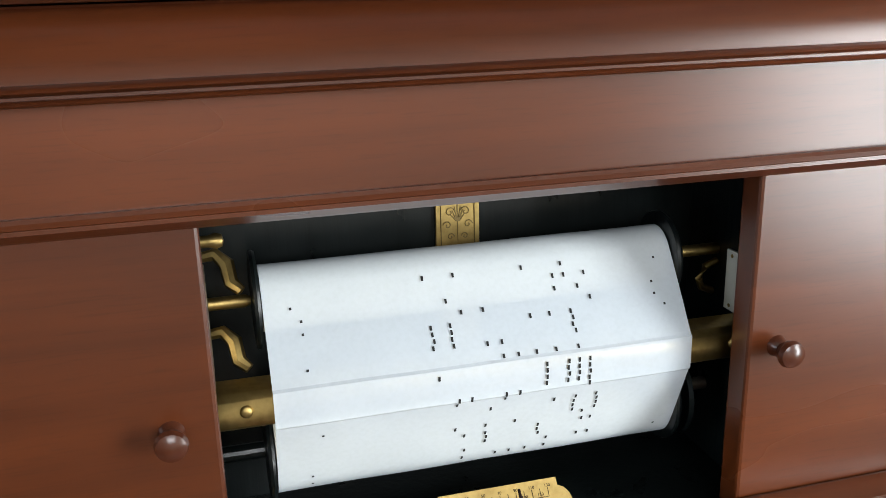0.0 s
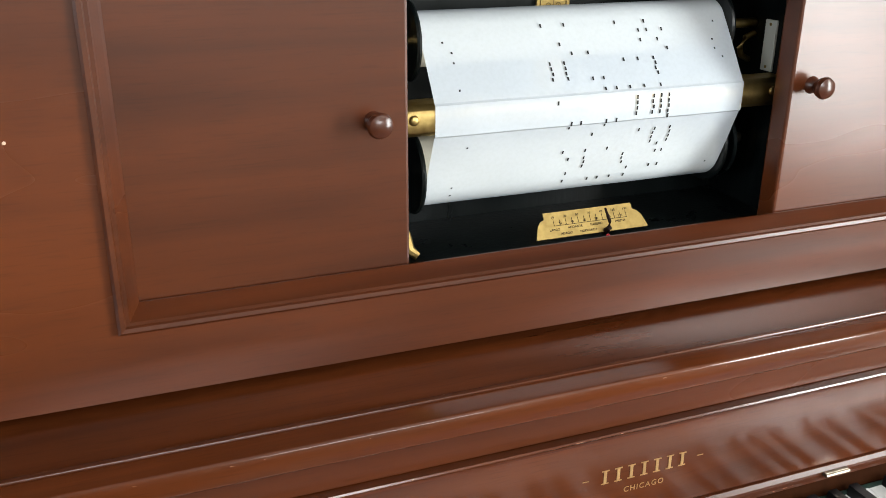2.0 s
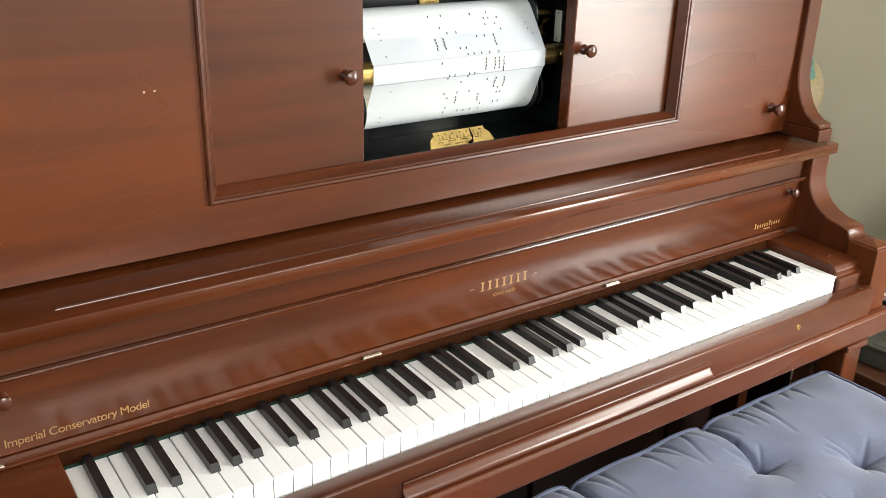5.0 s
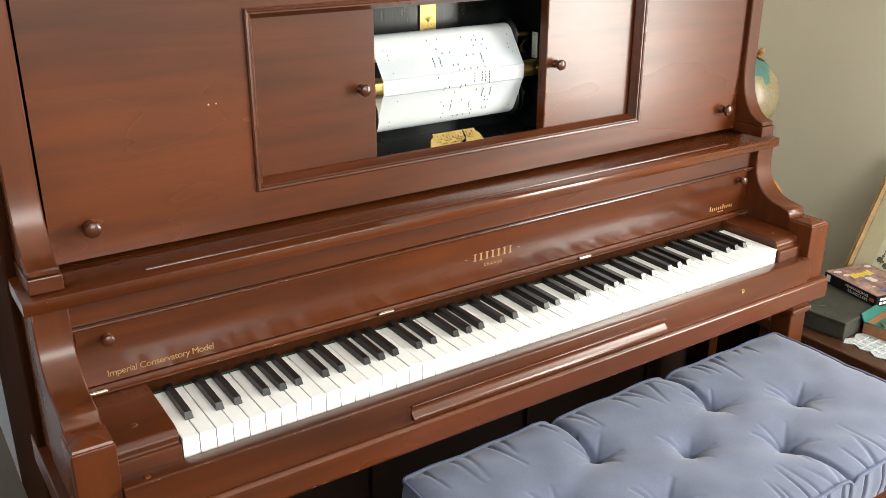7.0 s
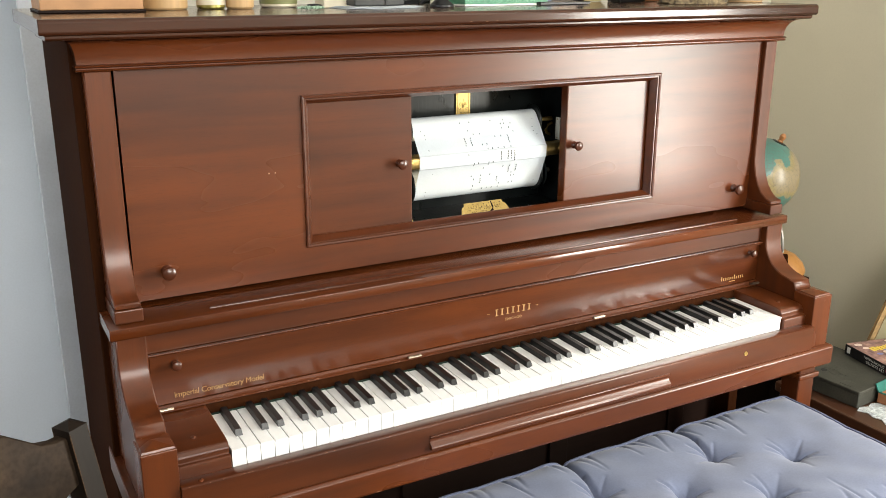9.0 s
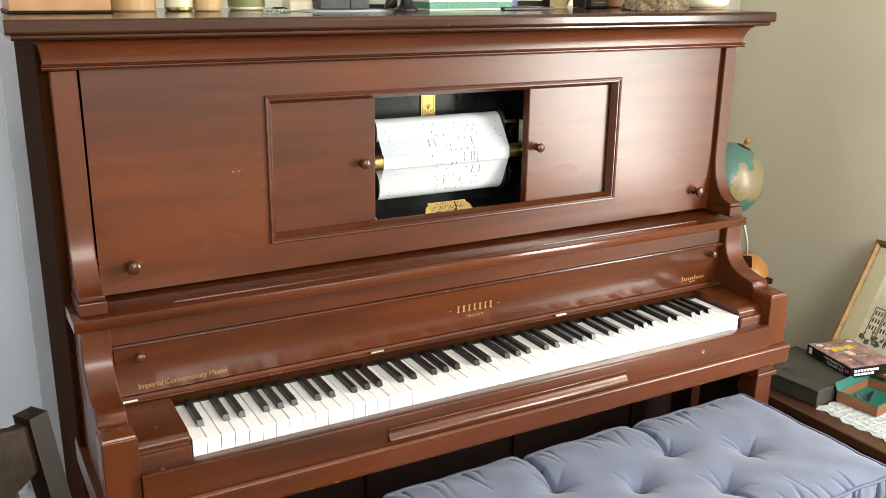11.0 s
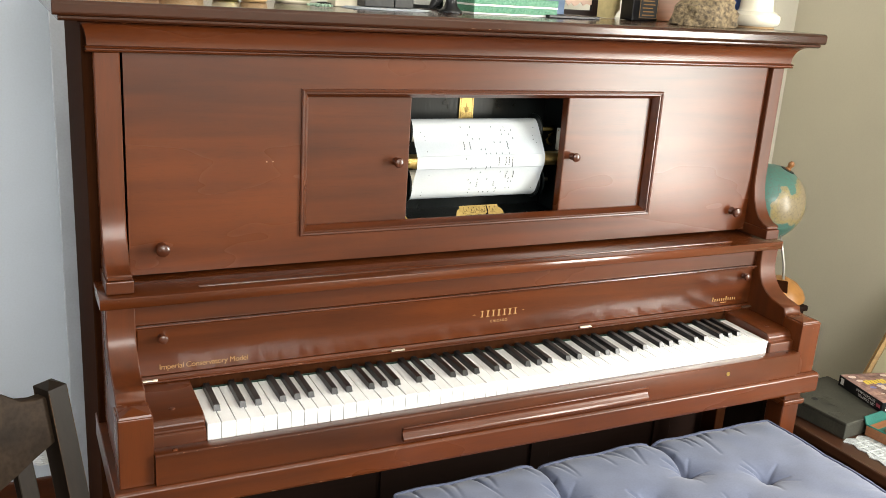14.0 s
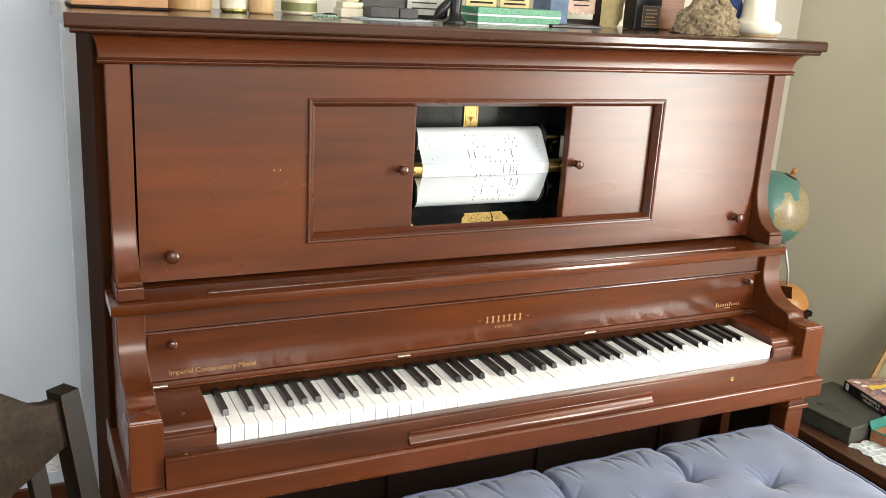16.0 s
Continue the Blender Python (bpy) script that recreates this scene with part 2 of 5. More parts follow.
def ring_moulding(x0, x1, z0, z1, profile):
    """A mitred picture-frame moulding: profile rows are (inset from the outer edge, y)."""
    b = bmesh.new()
    loops = [[b.verts.new(p) for p in ((x0 + d, y, z0 + d), (x1 - d, y, z0 + d), (x1 - d, y, z1 - d), (x0 + d, y, z1 - d))] for d, y in profile]
    for a, c in zip(loops, loops[1:] + loops[:1]):
        for i in range(4):
            b.faces.new((a[i], a[(i + 1) % 4], c[(i + 1) % 4], c[i]))
    return b


def text_mesh(words, size, m, depth=0.0003, align="LEFT", spread=1.0, shear=0.0):
    cu = bpy.data.curves.new("words", "FONT")
    cu.body, cu.size, cu.extrude, cu.align_x, cu.space_character, cu.shear = words, size, depth, align, spread, shear
    ob = new("words", cu)
    bpy.context.view_layer.update()
    me = bpy.data.meshes.new_from_object(ob.evaluated_get(bpy.context.evaluated_depsgraph_get()))
    bm = bmesh.new()
    bm.from_mesh(me)
    bmesh.ops.transform(bm, matrix=m, verts=bm.verts[:])
    bpy.data.objects.remove(ob)
    bpy.data.curves.remove(cu)
    bpy.data.meshes.remove(me)
    return bm


def arc(cy, cz, r, a0, a1, n=8):
    return [(cy + r * math.cos(radians(a0 + (a1 - a0) * i / n)), cz + r * math.sin(radians(a0 + (a1 - a0) * i / n))) for i in range(n + 1)]


KNOB = [(0.0, 0.026), (0.006, 0.0255), (0.0105, 0.023), (0.012, 0.019), (0.0105, 0.0145), (0.0065, 0.011), (0.0055, 0.007), (0.0085, 0.003), (0.0095, 0.0), (0.0, 0.0)]


def knob(parent, x, y, z, s=1.0, material=None):
    return part("knob", lathe(KNOB, pose(x, y, z, 90, 0, 0) @ Matrix.Scale(s, 4), 20), material or wood_knob, parent, "turned wooden knob", smooth=True)


# ---- the room ----
def slab_object(name, b, material, label, category):
    ob = part(name, b, material, None)
    return tagged(ob, label=label, category=category, kind="structure")


XL, XR, YF, YB, ZC = -2.4, 2.06, -2.7, 0.88, 2.5
slab_object("floor", box(XL - 0.2, XR + 0.2, YF - 0.2, 1.3, -0.1, 0.0, 0), floor_wood, "dark brown oak floor under the piano", "floor")
slab_object("ceiling", box(XL - 0.2, XR + 0.2, YF - 0.2, 1.3, ZC, ZC + 0.1, 0), ceiling_white, "plain white painted ceiling of the room", "ceiling")
# back wall with the clipped-corner opening to the hall
OX = -0.154
b = prism([(OX, 0.0), (XR, 0.0), (XR, ZC), (XL, ZC), (XL, 2.05), (-1.3, 2.05), (OX - 0.64, 2.05), (OX - 0.10, 1.51), (OX, 1.43)], YB, YB + 0.05, 0.0, "y")
slab_object("wall_north", b, wall_grey, "grey-beige painted wall behind the piano", "wall")
trim_blue = mat("grey_blue_trim_paint", (0.56, 0.59, 0.64), rough=0.7, vary=0.08, scale=8, fine=200)
slab_object("trim", box(OX - 0.006, OX + 0.07, YB - 0.014, YB - 0.0005, 0, 1.428, 0.002), trim_blue, "pale grey-blue painted casing of the hall opening", "trim")
slab_object("wall_hall", box(XL - 0.1, 0.4, 1.06, 1.16, 0, ZC, 0), wall_blue, "pale blue painted wall of the hall", "wall")
b = box(XL, 0.3, 1.045, 1.058, 0, 0.1, 0.003)
slab_object("baseboard", b, wood_x, "brown varnished wooden baseboard along the hall wall", "baseboard")
b = box(XR, XR + 0.12, YF, -1.58, 0, ZC, 0)
box(XR, XR + 0.12, -0.78, YB + 0.1, 0, ZC, 0, b)
box(XR, XR + 0.12, -1.58, -0.78, 0, 0.66, 0, b)
box(XR, XR + 0.12, -1.58, -0.78, 1.92, ZC, 0, b)
slab_object("wall_east", b, wall_beige, "beige painted wall beside the piano", "wall")
# unseen wall, made pale so that the varnish reflects a soft sheen
b = box(XL, -0.3, YF - 0.12, YF, 0, ZC, 0)
box(1.2, XR, YF - 0.12, YF, 0, ZC, 0, b)
box(-0.3, 1.2, YF - 0.12, YF, 0, 1.2, 0, b)
box(-0.3, 1.2, YF - 0.12, YF, 2.3, ZC, 0, b)
slab_object("wall_south", b, wall_pale, "unseen wall, pale to feed the varnish sheen, with an opening", "wall")
# unseen wall; its dark colour is chosen to cut light bounced onto the piano
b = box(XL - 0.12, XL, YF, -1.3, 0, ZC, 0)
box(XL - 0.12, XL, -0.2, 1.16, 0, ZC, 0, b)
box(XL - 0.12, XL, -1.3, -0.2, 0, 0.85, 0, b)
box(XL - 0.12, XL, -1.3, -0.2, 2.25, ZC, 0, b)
slab_object("wall_west", b, wall_taupe, "unseen taupe wall, dark to cut bounced light", "wall")

# ---- the player piano ----
piano = thing("player_piano", "reddish-brown mahogany upright player piano with open roll doors", "piano")
PL, PR = -0.148, 1.352          # outer faces of the case
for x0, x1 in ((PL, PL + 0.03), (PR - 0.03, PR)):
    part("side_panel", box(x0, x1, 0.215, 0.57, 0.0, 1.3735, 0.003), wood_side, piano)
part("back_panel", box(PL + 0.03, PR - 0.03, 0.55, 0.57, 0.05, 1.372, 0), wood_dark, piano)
# lid slab with its bed moulding
b = prism([(0.150, 1.379), (0.150, 1.393), (0.155, 1.398), (0.58, 1.398), (0.58, 1.375), (0.154, 1.375)], -0.191, 1.404, 0.0012)
part("lid", b, wood_lid, piano, "polished top lid with a worn front edge")
b = prism([(0.158, 1.3745), (0.158, 1.370), (0.163, 1.3665), (0.30, 1.3665), (0.30, 1.3745)], -0.183, 1.396, 0.0008)
part("lid_moulding", b, wood_lid, piano)
# cornice: bead and cove under the lid, returned along both sides
COVE = [(0.200, 1.319), (0.1885, 1.319), (0.1868, 1.3203), (0.1885, 1.3218), (0.190, 1.3222), (0.190, 1.3238), (0.1885, 1.3243), (0.1862, 1.326), (0.1885, 1.3278), (0.193, 1.329)]
COVE += [(0.193 - 0.028 * (1 - math.cos(radians(a))), 1.330 + 0.0355 * math.sin(radians(a))) for a in (0, 15, 30, 45, 60, 75, 90)] + [(0.200, 1.3663)]
b = bmesh.new()
rows = []
for y, z in COVE:
    d = 0.5 * (0.193 - y)
    rows.append([b.verts.new(p) for p in ((-0.141 - d, 0.5, z), (-0.141 - d, y, z), (1.351 + d, y, z), (1.351 + d, 0.5, z))])
for p, q in zip(rows, rows[1:]):
    for i in range(3):
        b.faces.new((p[i], p[i + 1], q[i + 1], q[i]))
cornice = part("cornice", b, wood_x, piano, "coved cornice with a bead", smooth=True)
cornice.data.materials.append(wood_side)          # its returns too: shade put into the colour, as on the case sides
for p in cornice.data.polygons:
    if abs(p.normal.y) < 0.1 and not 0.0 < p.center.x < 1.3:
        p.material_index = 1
# pilasters with scrolled feet
PIL = [(0.30, 1.319), (0.196, 1.319), (0.196, 1.07)] + [(0.196 - 0.061 * (1 - math.cos(radians(a))), 1.07 - 0.105 * math.sin(radians(a))) for a in (15, 30, 45, 60, 75, 90)] + [(0.135, 0.956), (0.30, 0.956)]
for x0, x1 in ((-0.132, -0.092), (1.303, 1.338)):
    p = part("pilaster", prism(PIL, x0, x1, 0.002), wood_z, piano, smooth=True)
    part("foot", box(x0 - 0.002, x1 + 0.002, 0.132, 0.30, 0.9335, 0.9558, 0.002), wood_x, p)
# upper panel with the moulded opening
UX0, UX1, UZ0, UZ1 = -0.087, 1.304, 0.940, 1.3185
HX0, HX1, HZ0, HZ1 = 0.219, 1.004, 0.998, 1.256
b = bmesh.new()
for y in (0.207, 0.2165):
    o = [b.verts.new(p) for p in ((UX0, y, UZ0), (UX1, y, UZ0), (UX1, y, UZ1), (UX0, y, UZ1))]
    h = [b.verts.new(p) for p in ((HX0, y, HZ0), (HX1, y, HZ0), (HX1, y, HZ1), (HX0, y, HZ1))]
    for i in range(4):
        b.faces.new((o[i], o[(i + 1) % 4], h[(i + 1) % 4], h[i]))
    if y < 0.21:
        front = o
for i in range(4):
    b.faces.new((front[i], front[(i + 1) % 4], o[(i + 1) % 4], o[i]))
upper = part("upper_panel", b, wood_x, piano, "wide front panel with small pale chips")
part("panel_moulding", ring_moulding(0.212, 1.011, 0.992, 1.262, [(0.0, 0.2069), (0.0, 0.2035), (0.002, 0.202), (0.005, 0.2025), (0.006, 0.2045), (0.0085, 0.2045), (0.0095, 0.2065), (0.0145, 0.2155), (0.0165, 0.2195), (0.0165, 0.2215), (0.007, 0.2215), (0.007, 0.2069)]), wood_x, upper, "mitred moulding round the doors")
for x in (-0.034, 1.256):
    knob(upper, x, 0.207, 0.987)
b = lathe([(0.0, 0.0004), (0.0014, 0.0003), (0.0014, 0.0)], pose(0.150, 0.2068, 1.133, 90, 0, 0), 8)
lathe([(0.0, 0.0004), (0.0012, 0.0003), (0.0012, 0.0)], pose(0.1615, 0.2068, 1.1332, 90, 0, 0), 8, b)
chip_pale = mat("chipped_varnish", (0.62, 0.45, 0.33), rough=0.6, vary=0.2, fine=800, bump=0)
part("chip", b, chip_pale, upper, "two pale pinhead chips")
# sliding doors
for x0, x1, kx in ((0.222, 0.4325, 0.4055), (0.784, 1.003, 0.8065)):
    d = part("sliding_door", box(x0, x1, 0.2235, 0.2455, 0.9935, 1.262, 0.0025), wood_x, piano)
    knob(d, kx, 0.2235, 1.1235, 0.82)
# roll compartment
comp = part("roll_compartment", box(0.20, 1.02, 0.36, 0.37, 0.98, 1.31, 0), black_paint, piano, "black lacquered compartment behind the doors")
part("compartment_floor", box(0.20, 1.02, 0.2475, 0.36, 0.972, 0.990, 0.001), black_paint, comp)
part("compartment_roof", box(0.20, 1.02, 0.2475, 0.36, 1.272, 1.285, 0), black_paint, comp)
for x0, x1 in ((0.418, 0.4305), (0.8145, 0.83)):
    part("compartment_side", box(x0, x1, 0.2475, 0.36, 0.990, 1.272, 0), black_paint, comp)
part("runner", box(0.219, 1.004, 0.217, 0.2225, 0.984, 0.9975, 0.001), wood_x, comp)
part("runner", box(0.219, 1.004, 0.217, 0.2225, 1.2565, 1.27, 0.001), wood_x, comp)
b = box(0.601, 0.635, 0.3565, 0.3595, 1.02, 1.272, 0.0006)
strip_brass = part("brass_strip", b, brass, comp, "upright brass strip with an engraved scroll")
b = bmesh.new()
for cx, cz, r0, turn in ((0.612, 1.203, 0.0042, 1), (0.624, 1.203, 0.0042, -1), (0.610, 1.193, 0.0036, -1), (0.626, 1.193, 0.0036, 1), (0.6125, 1.184, 0.003, 1), (0.6235, 1.184, 0.003, -1)):
    tube([(cx + turn * r0 * (1 - k / 14) * math.cos(0.62 * k), 0.3562, cz + r0 * (1 - k / 14) * math.sin(0.62 * k)) for k in range(13)], 0.00045, 5, b)
for k in range(7):                     # palmette between the scrolls
    a = math.pi * (k - 3) / 7
    tube([(0.618 + 0.001 * math.sin(a), 0.3562, 1.196), (0.618 + 0.0055 * math.sin(a), 0.3562, 1.199 + 0.009 * math.cos(a))], [0.0006, 0.0003], 5, b)
tube([(0.618, 0.3562, 1.180), (0.618, 0.3562, 1.215)], [0.0003, 0.0005], 5, b)
tube([(0.618, 0.3562, 1.257), (0.618, 0.3562, 1.261)], 0.0006, 5, b)
tube([(0.605, 0.3562, 1.05), (0.605, 0.3562, 1.268)], 0.0004, 4, b)
tube([(0.631, 0.3562, 1.05), (0.631, 0.3562, 1.268)], 0.0004, 4, b)
part("engraving", b, mat("engraved_brass_shadow", (0.20, 0.14, 0.05), rough=0.6, metal=0.6, vary=0.2), strip_brass)
# tracker bar across, with its screws
bar = part("tracker_bar", prism([(0.288, 1.097), (0.288, 1.123), (0.267, 1.123), (0.2612, 1.119), (0.2602, 1.110), (0.2612, 1.101), (0.267, 1.097)], 0.4306, 0.8144, 0.0006), brass, comp, "brass tracker bar", smooth=True)
b = bmesh.new()
for k in range(88):
    x = 0.475 + 0.00318 * k
    box(x, x + 0.0016, 0.2597, 0.2606, 1.1088, 1.1108, 0, b)
part("port_row", b, hole_black, bar, "row of small square ports")
for x in (0.4495, 0.797):
    part("screw", lathe([(0, 0.0026), (0.003, 0.0022), (0.0042, 0.001), (0.0044, 0), (0, 0)], pose(x, 0.2604, 1.112, 90, 0, 0), 14), brass, bar, smooth=True)
# levers and fittings on the compartment's cheeks
for y, z, l in ((0.315, 1.135, 0.02), (0.285, 1.004, 0.02), (0.33, 1.185, 0.016)):
    pts = [(0.4306, y, z + 0.010), (0.440, y - 0.002, z + 0.012), (0.447, y - 0.006, z + 0.006), (0.449, y - 0.012, z - 0.006), (0.455, y - 0.016, z - 0.011)]
    part("lever", tube(pts, [0.0036, 0.0046, 0.0054, 0.005, 0.0036], 8), brass, comp, "curled brass lever", smooth=True)
part("bracket", box(0.4306, 0.4325, 0.262, 0.30, 1.13, 1.20, 0.0006), nickel, comp)
part("bracket", box(0.4306, 0.4325, 0.252, 0.285, 0.992, 1.03, 0.0006), nickel, comp)
part("pin", lathe([(0, 0.016), (0.004, 0.015), (0.0055, 0.011), (0.004, 0.006), (0.004, 0), (0, 0)], pose(0.4306, 0.305, 1.213, 0, 90, 0), 14), brass, comp, smooth=True)
part("spool_shaft", lathe([(0, 0.03), (0.003, 0.03), (0.0045, 0.026), (0.0045, 0.0), (0, 0)], pose(0.4306, 0.318, 1.1655, 0, 90, 0), 14), brass, comp, smooth=True)
part("spool_shaft", lathe([(0, 0.04), (0.003, 0.04), (0.0045, 0.036), (0.0045, 0.0), (0, 0)], pose(0.8145, 0.318, 1.1655, 0, -90, 0), 14), brass, comp, smooth=True)
pl = part("plate", box(0.8115, 0.8143, 0.284, 0.299, 1.124, 1.171, 0.0006), mat("ivory_plate", (0.66, 0.66, 0.58), rough=0.5, vary=0.12), comp, "pale engraved plate")
for z in (1.128, 1.167):
    part("rivet", lathe([(0, 0.001), (0.0014, 0.0006), (0.0015, 0), (0, 0)], pose(0.8115, 0.2915, z, 0, -90, 0), 8), brass, pl)
part("lever", tube([(0.8143, 0.32, 1.13), (0.803, 0.318, 1.135), (0.800, 0.317, 1.142), (0.804, 0.316, 1.152), (0.8143, 0.316, 1.156)], 0.003, 8), brass, comp, "curled brass lever", smooth=True)
# tempo scale
SH = [(0.566, 0.0), (0.570, 0.012), (0.5735, 0.0165), (0.578, 0.0185), (0.578, 0.0245), (0.669, 0.0245), (0.669, 0.0185), (0.6735, 0.0165), (0.677, 0.012), (0.681, 0.0)]
tilt = Matrix.Translation((0, 0.268, 0.9925)) @ pose(0, 0, 0, -38, 0, 0)
b = prism(SH, -0.0008, 0.0008, 0.0002, "y")
bmesh.ops.transform(b, matrix=tilt, verts=b.verts[:])
tempo = part("tempo_scale", b, brass, comp, "brass tempo scale plate")
b = bmesh.new()
front = tilt @ pose(0, -0.0009, 0, 90, 0, 0)
for i, n in enumerate(range(10, 140, 10)):
    x = 0.5865 + i * 0.0062
    up = 0.0185 if i % 2 == 0 else 0.0125
    merged(text_mesh(str(n), 0.0032, front @ pose(x, up, 0), 0.0001, "CENTER"), b)
for x, z, w in ((0.581, 0.0068, "LARGO"), (0.5995, 0.0075, "ANDANTE"), (0.6215, 0.0075, "ALLEGRO"), (0.648, 0.0075, "PRESTO"), (0.591, 0.0025, "ADAGIO"), (0.6105, 0.0025, "MODERATO")):
    merged(text_mesh(w, 0.0031, front @ pose(x, z, 0), 0.0001), b)
for i in range(13):
    x = 0.5865 + i * 0.0062
    q = box(x - 0.00018, x + 0.00018, -0.0011, -0.0009, 0.0112, 0.0178, 0)
    bmesh.ops.transform(q, matrix=tilt, verts=q.verts[:])
    merged(q, b)
q = box(0.5865, 0.661, -0.0011, -0.0009, 0.0112, 0.0116, 0)
bmesh.ops.transform(q, matrix=tilt, verts=q.verts[:])
merged(q, b)
part("scale_lettering", b, wood_dark, tempo)
lv = part("tempo_lever", tube([(0.6365, 0.272, 0.991), (0.6365, 0.263, 0.998), (0.6365, 0.263, 1.004), (0.6362, 0.272, 1.014)], [0.003, 0.0024, 0.0016, 0.001], 8), wood_dark, comp, "dark tempo lever")
part("lever_tip", tube([(0.6275, 0.2485, 0.992), (0.629, 0.252, 0.995), (0.6315, 0.256, 0.994)], [0.0012, 0.0022, 0.0016], 8), mat("red_paint", (0.6, 0.03, 0.04), rough=0.5), lv, "red tip")

# shelf above the fallboard
b = prism([(0.24, 0.9135), (0.24, 0.9325), (0.1168, 0.9325), (0.115, 0.9308), (0.115, 0.9150), (0.1165, 0.9135)], -0.146, 1.340, 0.0006)
shelf = part("shelf", b, wood_gloss, piano, "shelf with a worn front edge", smooth=True)
part("ledge_strip", box(0.016, 1.205, 0.1375, 0.1425, 0.9324, 0.9352, 0.001), wood_gloss, shelf, "thin raised ledge strip")
# rail under the shelf and the fallboard
part("nameboard_rail", box(-0.089, 1.296, 0.146, 0.165, 0.8705, 0.9133, 0.001), wood_x, piano)
part("rail_bead", prism([(0.165, 0.8625), (0.1425, 0.8625), (0.140, 0.8635), (0.140, 0.8655), (0.1415, 0.8662), (0.138, 0.8672), (0.1372, 0.8688), (0.138, 0.8702), (0.165, 0.8704)], -0.089, 1.296), wood_gloss, piano, "rounded bead with worn edge", smooth=True)
fall = part("fallboard", prism([(0.170, 0.7745), (0.170, 0.8622), (0.1475, 0.8622), (0.1475, 0.7745)], -0.087, 1.296, 0.0015), wood_gloss, piano, "glossy fallboard with gilt lettering")
part("hinge_bead", prism([(0.168, 0.7625), (0.143, 0.7625), (0.140, 0.764), (0.140, 0.7668), (0.1425, 0.768), (0.1425, 0.7708), (0.1455, 0.7742), (0.168, 0.7742)], -0.087, 1.296), wood_x, fall, "hinge bead with rubbed edges", smooth=True)
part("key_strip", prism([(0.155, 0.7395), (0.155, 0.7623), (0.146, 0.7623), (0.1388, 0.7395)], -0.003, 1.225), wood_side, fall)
for x in (-0.070, 0.393, 0.829, 1.285):
    b = box(x - 0.014, x + 0.014, 0.1385, 0.1425, 0.7665, 0.7715, 0.0008)
    lathe([(0, 0.028), (0.002, 0.028), (0.002, 0), (0, 0)], pose(x - 0.014, 0.1385, 0.769, 0, 90, 0), 8, b)
    part("hinge", b, nickel, fall, "small nickel hinge")
for x in (-0.046, 1.266):
    knob(fall, x, 0.1475, 0.8455, 0.72)
face = pose(0, 0.1471, 0, 90, 0, 0)
part("lettering", text_mesh("Imperial Conservatory Model", 0.0142, face @ pose(-0.052, 0.7845, 0), 0.0002, spread=0.92), gold, fall, "worn gilt lettering")
part("lettering", text_mesh("CHICAGO", 0.0075, face @ pose(0.6175, 0.8015, 0), 0.0002, "CENTER", 1.25), gold, fall, "small gilt lettering")
# maker's mark and the mark of the player system: plain gilt shapes
for i in range(7):
    x = 0.5782 + i * 0.0128
    b = box(x - 0.0014, x + 0.0014, 0.1469, 0.1474, 0.8155, 0.8270, 0)
    for z in (0.8150, 0.8275):
        box(x - 0.0036, x + 0.0036, 0.1469, 0.1474, z - 0.0005, z + 0.0005, 0, b)
    part("maker_mark", b, gold, fall, "gilt maker's mark")
for x in (0.5595, 0.6735):
    part("dash", box(x - 0.003, x + 0.003, 0.1469, 0.1474, 0.8208, 0.8215, 0), gold, fall, "small gilt dash")
b = bmesh.new()
for i in range(11):
    x = 1.183 + i * 0.0066
    h = 0.0100 if i in (0, 6) else 0.0062
    box(x, x + 0.0026, 0.1469, 0.1474, 0.788, 0.788 + h, 0, b)
box(1.208, 1.226, 0.1469, 0.1474, 0.783, 0.7846, 0, b)
part("system_mark", b, gold, fall, "gilt player mark")
# cheeks (arms) with their square front blocks
ARM = [(0.24, 0.9133), (0.131, 0.9133), (0.131, 0.878)] + [(0.052 + 0.079 * math.cos(radians(a)), 0.876 - 0.072 * math.sin(radians(a))) for a in (12, 24, 36, 48, 60, 72, 84)] + [(0.040, 0.8005), (0.034, 0.786), (-0.0125, 0.786), (-0.0125, 0.6655), (0.24, 0.6655)]
for x0, x1 in ((-0.137, -0.090), (1.297, 1.346)):
    a = part("arm", prism(ARM, x0, x1, 0.002), wood_z, piano, smooth=True)
    b = box(x0 - 0.0035, x1 + 0.003, -0.0225, 0.0335, 0.6652, 0.783, 0.0015)
    lathe([(0.035, 0.0), (0.033, 0.003), (0, 0.0075)], pose((x0 + x1) / 2, 0.0055, 0.783, 0, 0, 45) @ Matrix.Diagonal((1, 1, 1, 1)), 4, b)
    part("front_block", b, wood_z, a, "square block with rubbed corners")
# key blocks, key slip and keybed
for x0, x1, s in ((-0.0865, -0.0025, 1), (1.2245, 1.2935, -1)):
    kb = part("key_block", prism([(0.1455, 0.70), (0.1455, 0.7622), (0.022, 0.7598), (0.010, 0.757), (0.004, 0.750), (0.0035, 0.7405), (-0.0035, 0.7395), (-0.005, 0.737), (-0.005, 0.70)], x0, x1, 0.0015), wood_x, piano, smooth=True, sharp_from=18)
    cx = (x0 + x1) / 2
    part("plug", lathe([(0, 0.0022), (0.004, 0.0016), (0.0055, 0), (0, 0)], pose(cx - 0.004, 0.043, 0.7597), 14), wood_y, kb, "round wooden plug", smooth=True)
slip = part("key_slip", prism([(-0.0035, 0.6652), (-0.0035, 0.7175), (-0.0055, 0.7185), (-0.0275, 0.7185), (-0.030, 0.716), (-0.0303, 0.6652)], -0.0868, 1.2938, 0.0005), wood_x, piano, "key slip with worn upper edge", smooth=True)
